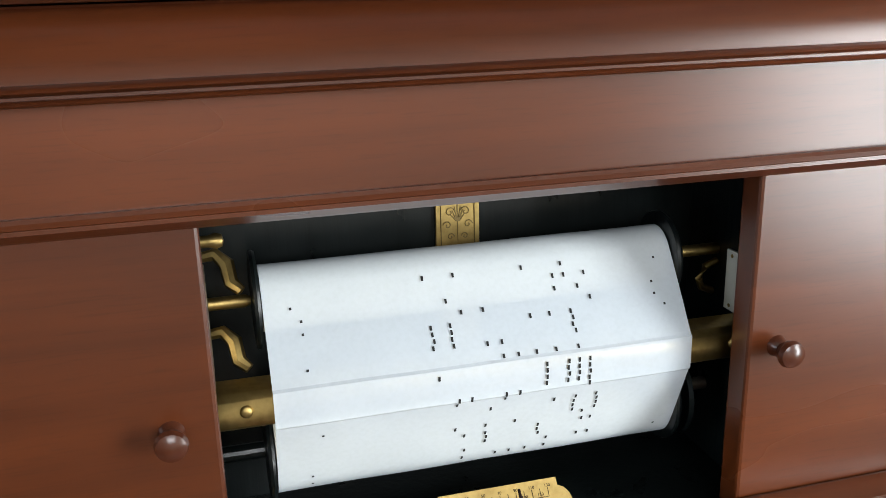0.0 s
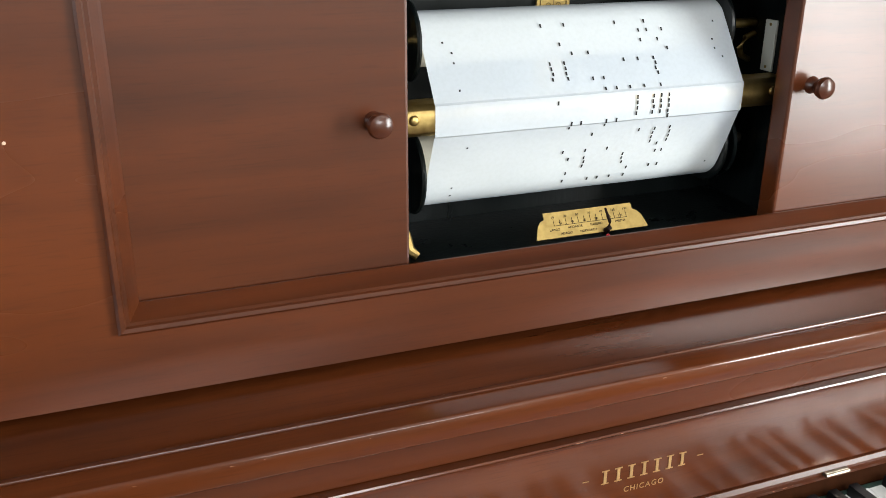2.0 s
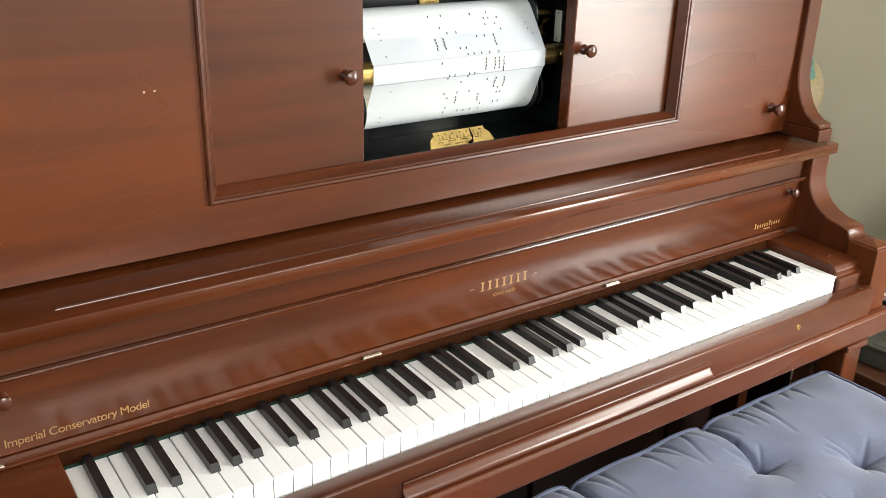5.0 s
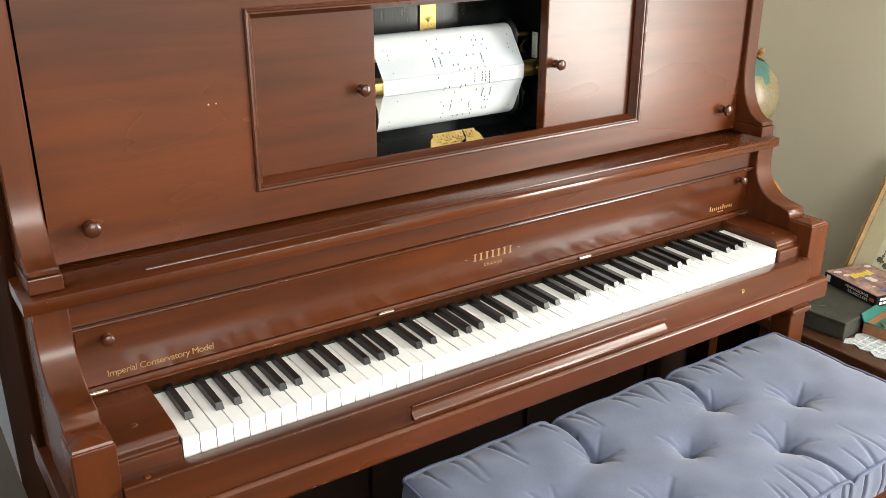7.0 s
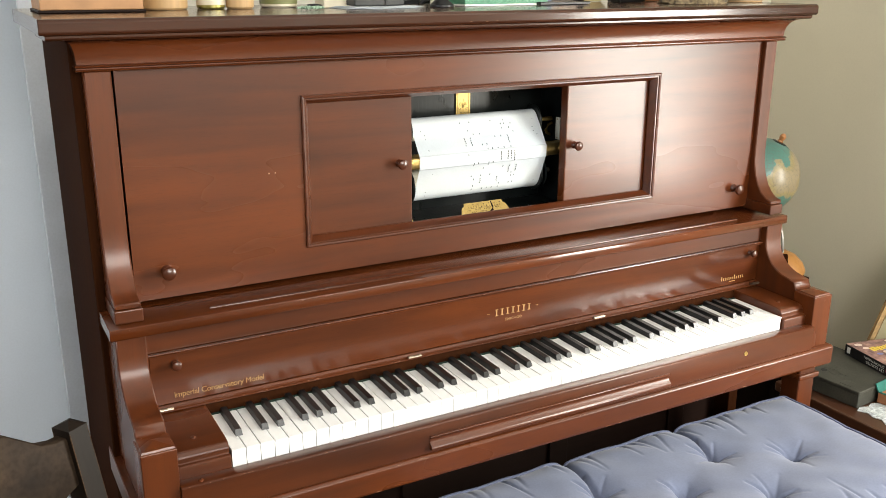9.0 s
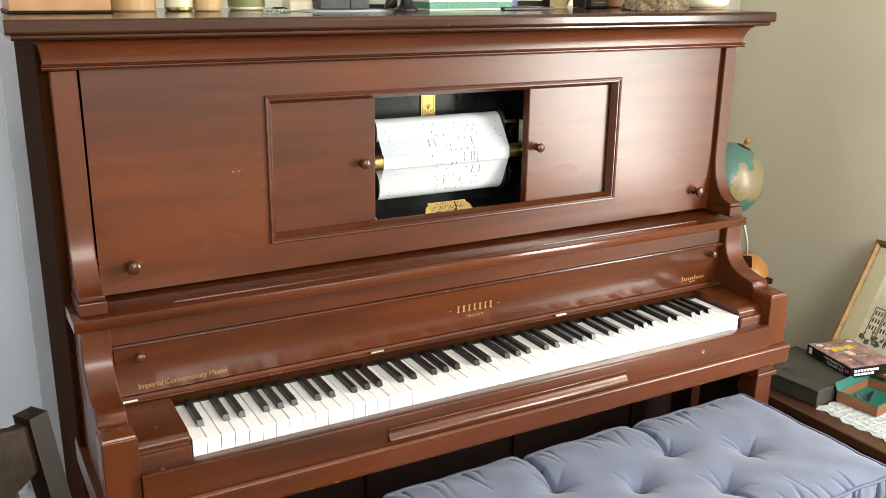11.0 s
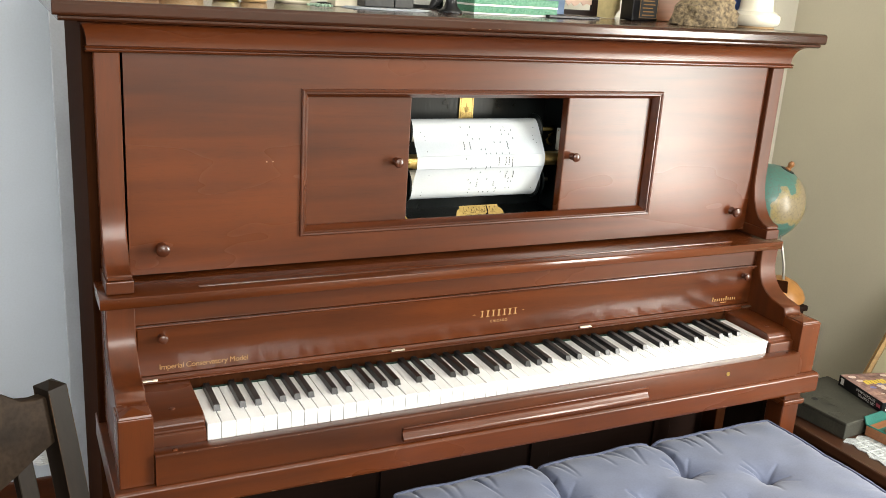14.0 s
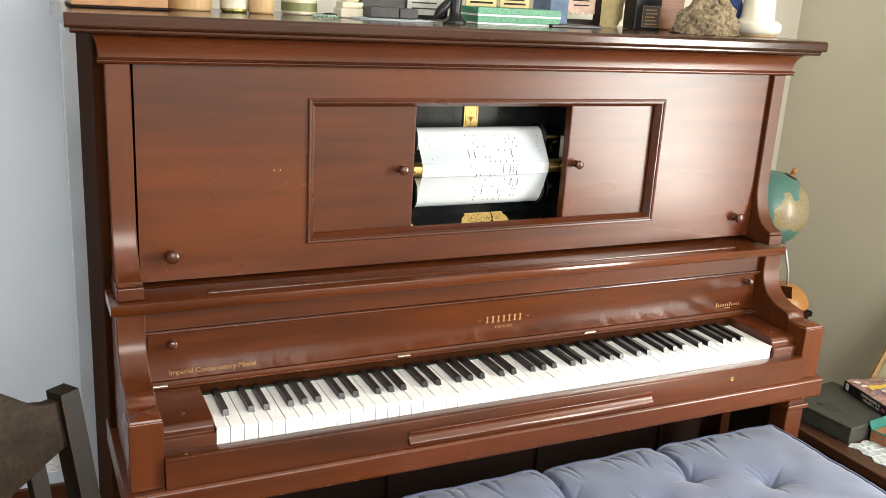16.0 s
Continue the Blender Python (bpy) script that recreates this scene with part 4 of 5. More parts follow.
for k in range(15):
    x = 0.018 + 0.021 * k
    tube([(x, 0.006, 0.0024), (x, h_ - 0.004, 0.0024)], 0.0013, 4, b)
for k in range(20):
    y = 0.012 + 0.0218 * k
    tube([(0.01, y, 0.0026), (w_ - 0.004, y, 0.0026)], 0.0013, 4, b)
part("cord", b, lace, doily, "raised crochet cords")

# framed print leaning on the wall
pic = thing("framed_print", "gilt-framed print of a building leaning against the wall", "picture")
pic.matrix_world = Matrix.Translation((1.868, 0.244, TZ + 0.001)) @ pose(0, 0, 0, 0, 27, 0) @ pose(0, 0, 0, 0, 0, -90)
FW, FH = 0.48, 0.372
gilt = mat("dull_gilt", (0.22, 0.13, 0.045), rough=0.4, metal=0.5, vary=0.35, scale=40, fine=200)
part("frame", ring_moulding(0, FW, 0, FH, [(0, 0), (0, -0.012), (0.003, -0.016), (0.007, -0.014), (0.010, -0.016), (0.014, -0.012), (0.018, -0.008), (0.018, 0)]), gilt, pic)
part("mount", box(0.0185, FW - 0.0185, -0.006, -0.002, 0.0185, FH - 0.0185, 0), mat("cream_mount", (0.55, 0.5, 0.33), rough=0.8, vary=0.08), pic, "cream card mount")
part("sheet", box(0.068, FW - 0.068, -0.0068, -0.0061, 0.068, FH - 0.055, 0), mat("aged_fine_printpaper", (0.66, 0.62, 0.48), rough=0.8, vary=0.2, scale=9, fine=70), pic, "print on aged paper")
ink = mat("ink_print", (0.20, 0.18, 0.13), rough=0.85, vary=0.6, scale=50, fine=160, second=(0.06, 0.06, 0.05))
ir = random.Random(2)
b = bmesh.new()
for k in range(9):                    # a tall front with rows of openings, trees at its foot
    x = 0.085 + k * 0.035
    h = 0.10 + 0.035 * (k in (2, 6)) + 0.05 * (k == 4)
    for w in (0.0, 0.031):
        box(x + w, x + w + 0.0025, -0.0074, -0.0069, 0.085, 0.085 + h, 0, b)
    box(x, x + 0.0335, -0.0074, -0.0069, 0.085 + h, 0.088 + h, 0, b)
    for r in range(5):
        for c in range(3):
            if ir.random() < 0.9 and 0.1 + 0.022 * r < 0.075 + h:
                box(x + 0.005 + 0.009 * c, x + 0.010 + 0.009 * c, -0.0074, -0.0069, 0.1 + 0.022 * r, 0.112 + 0.022 * r, 0, b)
part("printed_building", b, ink, pic)
b = bmesh.new()
for k in range(90):
    x, z, r = ir.uniform(0.08, 0.40), 0.085 + 0.05 * ir.random() ** 2, ir.uniform(0.003, 0.009)
    lathe([(0, 0.0), (r, 0.0), (r, -0.0004), (0, -0.0004)], pose(x, -0.0076, z, 90, 0, 0), 7, b)
part("printed_tree", b, ink, pic)

# ---- globe on its stand ----
gc = Vector((1.547, 0.381, 0.956))
axis = pose(*gc, 0, 24, -45)
GR = 0.107
stand = thing("pedestal", "slim dark wooden pedestal behind the piano's arm", "pedestal", at=(1.677, 0.411, 0.0005))
part("column", box(-0.048, 0.048, -0.06, 0.10, 0.012, 0.6372, 0.003), wood_dark, stand)
part("foot", box(-0.052, 0.052, -0.070, 0.105, 0, 0.0118, 0.003), wood_dark, stand)
part("top", box(-0.052, 0.052, -0.070, 0.105, 0.6374, 0.653, 0.003), wood_dark, stand)
globe = thing("globe", "desk globe with faded teal seas and tan lands", "globe", at=(0.105, 0.106, -0.035))
gm = bpy.data.materials.new("globe_map")
gm.use_nodes = True
N, Lk = gm.node_tree.nodes, gm.node_tree.links
tcg, ns, rp = N.new("ShaderNodeTexCoord"), N.new("ShaderNodeTexNoise"), N.new("ShaderNodeValToRGB")
ns.inputs["Scale"].default_value, ns.inputs["Detail"].default_value = 11.0, 7
Lk.new(tcg.outputs["Object"], ns.inputs["Vector"])
cr = rp.color_ramp
cr.elements[0].position, cr.elements[0].color = 0.555, (0.062, 0.165, 0.140, 1)
cr.elements[1].position, cr.elements[1].color = 0.562, (0.23, 0.21, 0.13, 1)
e = cr.elements.new(0.615)
e.color = (0.27, 0.21, 0.09, 1)
e = cr.elements.new(0.68)
e.color = (0.26, 0.21, 0.13, 1)
# two continents stand out of the scattered islands
land = ns.outputs[0]
for heading, size in (((-0.147, -0.845, -0.056), 0.066), ((0.316, -0.668, 0.366), 0.05)):
    centre = axis.to_3x3().inverted() @ Vector(heading).normalized() * GR
    far, rise, total = N.new("ShaderNodeVectorMath"), N.new("ShaderNodeMapRange"), N.new("ShaderNodeMath")
    far.operation = "DISTANCE"
    far.inputs[1].default_value = centre
    Lk.new(tcg.outputs["Object"], far.inputs[0])
    rise.inputs[2].default_value, rise.inputs[3].default_value, rise.inputs[4].default_value = size, 0.24, 0.0
    Lk.new(far.outputs["Value"], rise.inputs[0])
    Lk.new(land, total.inputs[0])
    Lk.new(rise.outputs[0], total.inputs[1])
    land = total.outputs[0]
Lk.new(land, rp.inputs[0])
vo, mx = N.new("ShaderNodeTexVoronoi"), N.new("ShaderNodeMix")
vo.feature = "DISTANCE_TO_EDGE"
vo.inputs["Scale"].default_value = 62
Lk.new(tcg.outputs["Object"], vo.inputs["Vector"])
mr = N.new("ShaderNodeMapRange")
mr.inputs[2].default_value = 0.06
mr.inputs[3].default_value, mr.inputs[4].default_value = 0.4, 0.0
Lk.new(vo.outputs["Distance"], mr.inputs[0])
small, fine_print = N.new("ShaderNodeTexNoise"), N.new("ShaderNodeMapRange")    # fine print
small.inputs["Scale"].default_value, small.inputs["Detail"].default_value = 190.0, 2
Lk.new(tcg.outputs["Object"], small.inputs["Vector"])
fine_print.inputs[1].default_value, fine_print.inputs[2].default_value, fine_print.inputs[4].default_value = 0.58, 0.66, 0.6
Lk.new(small.outputs[0], fine_print.inputs[0])
ink = N.new("ShaderNodeMath")
ink.operation = "MAXIMUM"
Lk.new(mr.outputs[0], ink.inputs[0])
Lk.new(fine_print.outputs[0], ink.inputs[1])
mx.data_type = "RGBA"
mx.inputs[7].default_value = (0.1, 0.09, 0.07, 1)
Lk.new(ink.outputs[0], mx.inputs[0])
Lk.new(rp.outputs[0], mx.inputs[6])
Lk.new(mx.outputs[2], N["Principled BSDF"].inputs["Base Color"])
N["Principled BSDF"].inputs["Roughness"].default_value = 0.32
b = bmesh.new()
bmesh.ops.create_uvsphere(b, u_segments=40, v_segments=24, radius=GR)
ball = part("ball", b, gm, globe, "map sphere", smooth=True)
ball.matrix_basis = axis
part("finial", lathe([(0.006, GR - 0.001), (0.009, GR + 0.002), (0.006, GR + 0.006), (0.008, GR + 0.011), (0.009, GR + 0.017), (0.005, GR + 0.024), (0, GR + 0.026)], axis, 16), mat("turned_maple", (0.30, 0.13, 0.045), rough=0.4, vary=0.2), globe, "turned wooden finial", smooth=True)
part("collar", lathe([(0.010, GR - 0.0015), (0.020, GR - 0.0025), (0.020, GR - 0.0005), (0.010, GR + 0.0005)], axis, 24), boxblack, globe)
steel = mat("brushed_steel", (0.62, 0.62, 0.6), rough=0.3, metal=1.0, vary=0.15)
foot = axis @ Vector((0, 0, -GR - 0.003))
part("pivot", lathe([(0.0, -GR - 0.014), (0.012, -GR - 0.012), (0.014, -GR), (0.0, 0.002 - GR)], axis, 18), steel, globe, smooth=True)
part("stem", tube([foot + Vector((0.0, -0.006, -0.002)), (1.549, 0.322, 0.905), (1.551, 0.300, 0.85), (1.555, 0.285, 0.80), (1.566, 0.287, 0.748)], 0.0042, 8), steel, globe, "bright metal stem", smooth=True)
b = prism([(-0.024, 0.0), (0.024, 0.0), (0.018, 0.058), (-0.014, 0.058)], -0.003, 0.003, 0.0015, "y")
bmesh.ops.transform(b, matrix=pose(1.531, 0.262, 0.703, -8, 0, -42), verts=b.verts[:])
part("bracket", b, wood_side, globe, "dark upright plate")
b = prism([(-0.007, -0.020), (0.007, -0.020), (0.009, 0.012), (0.005, 0.018), (-0.005, 0.018), (-0.009, 0.012)], -0.0015, 0.0015, 0.0008, "y")
bmesh.ops.transform(b, matrix=pose(1.539, 0.326, 0.893, -8, 0, -30), verts=b.verts[:])
clamp = part("clamp", b, steel, globe, "pale metal clamp plate")
part("screw", lathe([(0, 0.0), (0.0032, 0.0), (0.0028, 0.0016), (0, 0.002)], pose(1.5383, 0.3247, 0.900, 82, 0, -30), 12), steel, clamp, smooth=True)
part("base", lathe([(0, 0.0), (0.066, 0.0), (0.073, 0.007), (0.074, 0.016), (0.066, 0.034), (0.046, 0.055), (0.022, 0.066), (0, 0.068)], pose(1.572, 0.305, 0.6890), 36), mat("orange_beech", (0.36, 0.165, 0.045), rough=0.4, vary=0.15, scale=12, fine=120), globe, "domed orange beech base", smooth=True)

# ---- chair beside the piano ----
chair_wood = mat("worn_dark_chair_wood", (0.012, 0.008, 0.0055), grain="z", rough=0.42, spec=0.12, vary=0.35, scale=14, fine=130, second=(0.008, 0.006, 0.0045))
leather = mat("worn_brown_leather", (0.042, 0.027, 0.017), rough=0.55, vary=0.45, scale=11, fine=140, bump=0.08, spec=0.06, second=(0.014, 0.010, 0.0075))
chair = thing("chair", "worn dark wooden chair with a shaped leather-brown crest rail", "chair", at=(-0.181, -0.128, -0.0), turn=217)
rubbed = mat("rubbed_brown_wood", (0.062, 0.034, 0.018), rough=0.6, vary=0.5, scale=30, fine=200, spec=0.1)
# local: x runs along the back away from the piano, y towards the seat, the back leans away from the seat
def lean(z):
    return -0.20 * max(0.0, z - 0.45)


for u in (0.0, 0.40):
    b = bmesh.new()
    hw = 0.0165
    sec = [(-hw, -hw), (hw, -hw), (hw, hw), (-hw, hw)]
    zs = [(0.0, 0.0, 0.9), (0.45, 0.0, 1.0), (0.876, lean(0.876), 0.95)]
    rings = [[b.verts.new((u + x * k, y * k + o, z)) for x, y in sec] for z, o, k in zs]
    tip = b.verts.new((u, lean(0.883), 0.883))
    for p, q in zip(rings, rings[1:]):
        for i in range(4):
            b.faces.new((p[i], p[(i + 1) % 4], q[(i + 1) % 4], q[i]))
    b.faces.new(rings[0])
    for i in range(4):
        b.faces.new((rings[-1][i], rings[-1][(i + 1) % 4], tip))
    bev(b, 0.0022, 2)
    post = part("back_post", b, chair_wood, chair, "square post with rubbed pointed top")
    for cx, cy in ((-hw, -hw), (hw, -hw), (-hw, hw), (hw, hw)):
        part("rubbed_edge", tube([(u + cx * 0.96, cy * 0.96, 0.47), (u + cx * 0.94, cy * 0.94 + lean(0.62), 0.62), (u + cx * 0.94, cy * 0.94 + lean(0.78), 0.78), (u + cx * 0.91, cy * 0.91 + lean(0.872), 0.872)], [0.0004, 0.0008, 0.0006, 0.0011], 5), rubbed, post, "bare brown rubbed edge")
CREST = [(0.012, 0.80, 0.866), (0.03, 0.793, 0.866), (0.05, 0.785, 0.871), (0.07, 0.776, 0.886), (0.09, 0.768, 0.901), (0.12, 0.757, 0.914), (0.16, 0.748, 0.921), (0.20, 0.745, 0.923)]
CREST += [(0.40 - u, z0, z1) for u, z0, z1 in CREST[-2::-1]]
b = bmesh.new()
cols_ = []
for u, z0, z1 in CREST:
    ring = []
    for z, s_ in ((z0, 1), ((z0 + z1) / 2, 1), (z1, 1), (z1, -1), ((z0 + z1) / 2, -1), (z0, -1)):
        ring.append(b.verts.new((u, lean(z) - 0.018 * math.sin(math.pi * u / 0.4) + 0.010 * s_, z)))
    cols_.append(ring)
for p, q in zip(cols_, cols_[1:]):
    for i in range(6):
        b.faces.new((p[i], p[(i + 1) % 6], q[(i + 1) % 6], q[i]))
b.faces.new(cols_[0])
b.faces.new(cols_[-1])
bmesh.ops.recalc_face_normals(b, faces=b.faces[:])
bev(b, 0.003, 2)
part("crest_rail", b, leather, chair, "scuffed curved crest rail", smooth=True)
for u in (0.062, 0.117, 0.172, 0.228, 0.283, 0.338):
    b = box(u - 0.014, u + 0.014, -0.006, 0.006, 0.47, 0.815 - 0.3 * min(u, 0.4 - u), 0.002)
    for v in b.verts:
        v.co.y += lean(v.co.z) - 0.018 * math.sin(math.pi * u / 0.4)
    part("slat", b, chair_wood, chair)
part("seat", prism([(-0.02, -0.015), (0.42, -0.015), (0.44, 0.40), (-0.04, 0.40)], 0.43, 0.462, 0.006, "z"), chair_wood, chair)
for u in (-0.015, 0.415):
    part("front_leg", box(u - 0.018, u + 0.018, 0.345, 0.381, 0.0, 0.4295, 0.003), chair_wood, chair)
part("stretcher", box(0.018, 0.382, -0.008, 0.008, 0.20, 0.225, 0.003), chair_wood, chair)

# small ribbed plug-in light on the hall wall
night = thing("plug_in_light", "small white ribbed plug-in light on the hall wall", "light", at=(-0.230, 1.0598, 0.185))
pr_ = []
for k in range(9):
    pr_ += [(0.030, k * 0.006), (0.027, k * 0.006 + 0.003)]
part("ribbed_cover", lathe([(0, 0)] + pr_ + [(0, 0.054)], pose(0, -0.03, -0.02), 24), mat("white_plastic", (0.7, 0.7, 0.7), rough=0.4, vary=0.05), night, smooth=False)

# ---- things on the lid ----
LZ = 1.3985
def on_lid(name, label, category, px_ratio, y, turn=0):
    """A thing that stands on the lid at depth y, on the line of sight given by its slope."""
    return thing(name, label, category, at=(-0.309 + px_ratio * (y + 1.372), y, LZ), turn=turn)


tan_wood = mat("pale_tan_wood", (0.5, 0.32, 0.15), rough=0.5, grain="z", vary=0.2, scale=14, fine=120)
box_brown = mat("brown_kraft_box", (0.42, 0.22, 0.1), rough=0.6, vary=0.15, scale=14)
t = on_lid("cigar_box", "flat light-brown wooden box with dark trim", "box", 0.128, 0.40)
part("body", box(-0.085, 0.075, -0.06, 0.07, 0.004, 0.055, 0.002), box_brown, t)
part("base_trim", box(-0.088, 0.078, -0.063, 0.073, 0, 0.0042, 0.001), wood_dark, t)
part("lid", box(-0.087, 0.077, -0.062, 0.072, 0.0552, 0.065, 0.002), box_brown, t)


def round_tin(name, label, ratio, y, r, h, material, lidm, band=None):
    t = on_lid(name, label, "container", ratio, y)
    part("body", lathe([(0, 0), (r - 0.003, 0), (r, 0.003), (r * 1.01, h * 0.5), (r, h - 0.002), (r - 0.002, h), (0, h)], None, 36), material, t, smooth=True)
    part("lid", lathe([(0, h + 0.0005), (r + 0.0015, h + 0.0005), (r + 0.0015, h + 0.014), (r - 0.004, h + 0.018), (0, h + 0.0185)], None, 36), lidm, t, smooth=True)
    if band:
        part("band", lathe([(r * 1.012, h * 0.12), (r * 1.02, h * 0.12), (r * 1.02, h * 0.42), (r * 1.012, h * 0.42)], None, 36), band, t, smooth=True)
    return t


olive = mat("olive_gold_tin", (0.34, 0.3, 0.08), rough=0.3, metal=0.6, vary=0.45, scale=60, fine=200)
cream = mat("cream_glaze", (0.66, 0.6, 0.46), rough=0.35, vary=0.12)
moss = mat("moss_green_paint", (0.2, 0.21, 0.08), rough=0.5, vary=0.2)
round_tin("round_box", "round pale bentwood box", 0.196, 0.43, 0.042, 0.05, tan_wood, tan_wood)
round_tin("glass_jar", "small olive and gold jar", 0.243, 0.42, 0.0255, 0.06, olive, olive, cream)
round_tin("round_box", "small round tan wooden box", 0.2727, 0.41, 0.025, 0.05, tan_wood, wood_dark)
round_tin("striped_tin", "cream tin with a moss green stripe", 0.3145, 0.45, 0.035, 0.055, cream, cream, moss)
jade = mat("jade_green_stone", (0.3, 0.45, 0.33), rough=0.4, vary=0.45, scale=120, fine=400)
t = on_lid("green_brooch", "small pale green beaded ornament", "ornament", 0.345, 0.30)
br = random.Random(4)
b = bmesh.new()
for k in range(16):
    bmesh.ops.create_icosphere(b, subdivisions=1, radius=br.uniform(0.002, 0.0042), matrix=pose(-0.018 + 0.0028 * k + br.uniform(-0.002, 0.002), br.uniform(-0.006, 0.006), 0.004))
part("beads", b, jade, t, smooth=True)
part("clasp", tube([(0.0, 0.005, 0.007), (0.014, 0.004, 0.008), (0.026, 0.003, 0.006)], 0.003, 6), boxblack, t, smooth=True)
t = on_lid("stepped_ornament", "cream stepped ornament with a tapered block", "ornament", 0.3735, 0.40)
part("plinth", box(-0.026, 0.026, -0.024, 0.024, 0, 0.018, 0.002), cream, t)
part("step", box(-0.022, 0.022, -0.020, 0.020, 0.0181, 0.030, 0.002), cream, t)
part("block", prism([(-0.016, 0.0302), (0.016, 0.0302), (0.012, 0.075), (-0.012, 0.075)], -0.014, 0.014, 0.003, "y"), cream, t)
slate = mat("dark_grey_slate", (0.045, 0.045, 0.045), rough=0.6, vary=0.3, scale=30, fine=180, bump=0.1)
papers = on_lid("paper_stack", "loose white papers lying flat on the lid", "paper", 0.425, 0.33, 4)
for k in range(3):
    part("sheet", box(-0.075 + 0.006 * k, 0.07 + 0.008 * k, -0.03, 0.05, 0.0012 * k, 0.0012 * k + 0.0008, 0), paper, papers).rotation_euler.z = 0.05 * k - 0.05
t = thing("bookends", "dark grey carved stone block in two pieces", "ornament", at=(-0.309 + 0.4235 * 1.732, 0.36, LZ + 0.0042))
part("half", box(-0.052, 0.009, -0.025, 0.03, 0, 0.020, 0.002), slate, t)
part("half", box(0.0105, 0.050, -0.025, 0.03, 0, 0.019, 0.002), slate, t)
part("rear_block", prism([(-0.055, 0.0), (0.047, 0.0), (0.040, 0.07), (-0.025, 0.082), (-0.050, 0.05)], 0.0305, 0.055, 0.003, "y"), slate, t)
t = on_lid("photo_frame", "black framed sheet standing on the lid", "picture", 0.468, 0.50)
part("frame", ring_moulding(-0.055, 0.05, 0.0, 0.15, [(0, 0.008), (0, 0), (0.008, 0), (0.008, 0.008)]), boxblack, t)
part("sheet", box(-0.047, 0.042, 0.003, 0.006, 0.008, 0.142, 0), mat("grey_white_card", (0.6, 0.6, 0.58), rough=0.7, vary=0.15, scale=30), t)
b = bmesh.new()
for k in range(5):
    box(-0.035, 0.03 - 0.006 * (k % 3), 0.0022, 0.0028, 0.02 + 0.012 * k, 0.023 + 0.012 * k, 0, b)
part("print", b, slate, t)
fig = on_lid("figurine", "black carved figurine on a round flared foot", "figurine", 0.5065, 0.34)
b = lathe([(0, 0), (0.024, 0), (0.0235, 0.004), (0.014, 0.012), (0.011, 0.022), (0.013, 0.05), (0.010, 0.075), (0, 0.08)], None, 24)
tube([(-0.010, 0.0, 0.045), (-0.022, 0.0, 0.035), (-0.035, 0.0, 0.020), (-0.047, 0.0, 0.006)], [0.004, 0.009, 0.010, 0.003], 10, b)
fm = part("carving", b, boxblack, None, smooth=True)
fm.parent = fig
green_print = mat("green_speckled_paper", (0.03, 0.22, 0.11), rough=0.5, vary=0.7, scale=260, fine=700, second=(0.13, 0.38, 0.24), bump=0)
gb = on_lid("green_box", "green speckled box with white bands", "box", 0.575, 0.40, 4)
W2 = 0.104
part("base", box(-W2, W2, -0.055, 0.06, 0.0, 0.0035, 0.0006), white_print, gb)
part("tray", box(-W2, W2, -0.055, 0.06, 0.0036, 0.0165, 0.0006), green_print, gb)
part("band", box(-W2 - 0.001, W2 + 0.001, -0.056, 0.061, 0.0166, 0.0205, 0.0006), white_print, gb)
part("lid", box(-W2 - 0.001, W2 + 0.001, -0.056, 0.061, 0.0206, 0.034, 0.0008), green_print, gb)
card = mat("yellowed_card", (0.55, 0.45, 0.22), rough=0.7, vary=0.15, scale=30)
for k, x in enumerate((-0.05, 0.032)):
    c = thing("programme", "yellowed printed booklet standing on a green box", "booklet", group="programmes", at=(-0.309 + 0.575 * 1.772 + x, 0.425, LZ + 0.0342), turn=3)
    part("cover", box(-0.038, 0.038, -0.002, 0.004, 0, 0.09, 0.0006), card, c)
    b = bmesh.new()
    for i in range(6):
        box(-0.028 + 0.003 * (i % 2), 0.028 - 0.004 * (i % 3), -0.0026, -0.0021, 0.006 + 0.009 * i, 0.010 + 0.009 * i, 0, b)
    part("print", b, wood_dark, c)
t = on_lid("blue_book", "faded blue cloth book standing upright", "book", 0.645, 0.50)
part("spine", box(-0.03, 0.02, -0.02, 0.06, 0, 0.16, 0.003), mat("faded_blue_cloth", (0.13, 0.19, 0.3), rough=0.8, vary=0.2, scale=30), t)
t = on_lid("certificate_frame", "dark wooden frame with a torn pinkish certificate", "picture", 0.682, 0.49)
part("frame", ring_moulding(-0.055, 0.055, 0.0, 0.16, [(0, 0.01), (0, 0), (0.015, 0.0), (0.015, 0.01)]), wood_dark, t)
pinkp = mat("pinkish_aged_paper", (0.6, 0.42, 0.33), rough=0.7, vary=0.15, scale=30)
tr = random.Random(8)
part("sheet", prism([(-0.042, 0.15), (-0.042, 0.03)] + [(-0.042 + 0.0084 * k, 0.022 + tr.uniform(0, 0.012)) for k in range(11)] + [(0.042, 0.15)], 0.004, 0.006, 0, "y"), pinkp, t)
b = bmesh.new()
for k in range(4):
    box(-0.02 - 0.004 * (k % 2), 0.022, 0.003, 0.0039, 0.045 + 0.011 * k, 0.048 + 0.011 * k, 0, b)
part("print", b, wood_dark, t)
t = on_lid("flat_case", "thin black case lying on the lid", "case", 0.672, 0.36, 3)
part("case", box(-0.067, 0.067, -0.02, 0.06, 0, 0.006, 0.001), boxblack, t)
t = on_lid("torn_card", "torn yellowed card leaning upright", "card", 0.728, 0.50)
part("card", prism([(-0.03, 0), (0.02, 0), (0.026, 0.012), (0.034, 0.02), (0.033, 0.05), (0.040, 0.07), (0.034, 0.13), (-0.03, 0.13)], 0, 0.004, 0.0004, "y"), card, t)
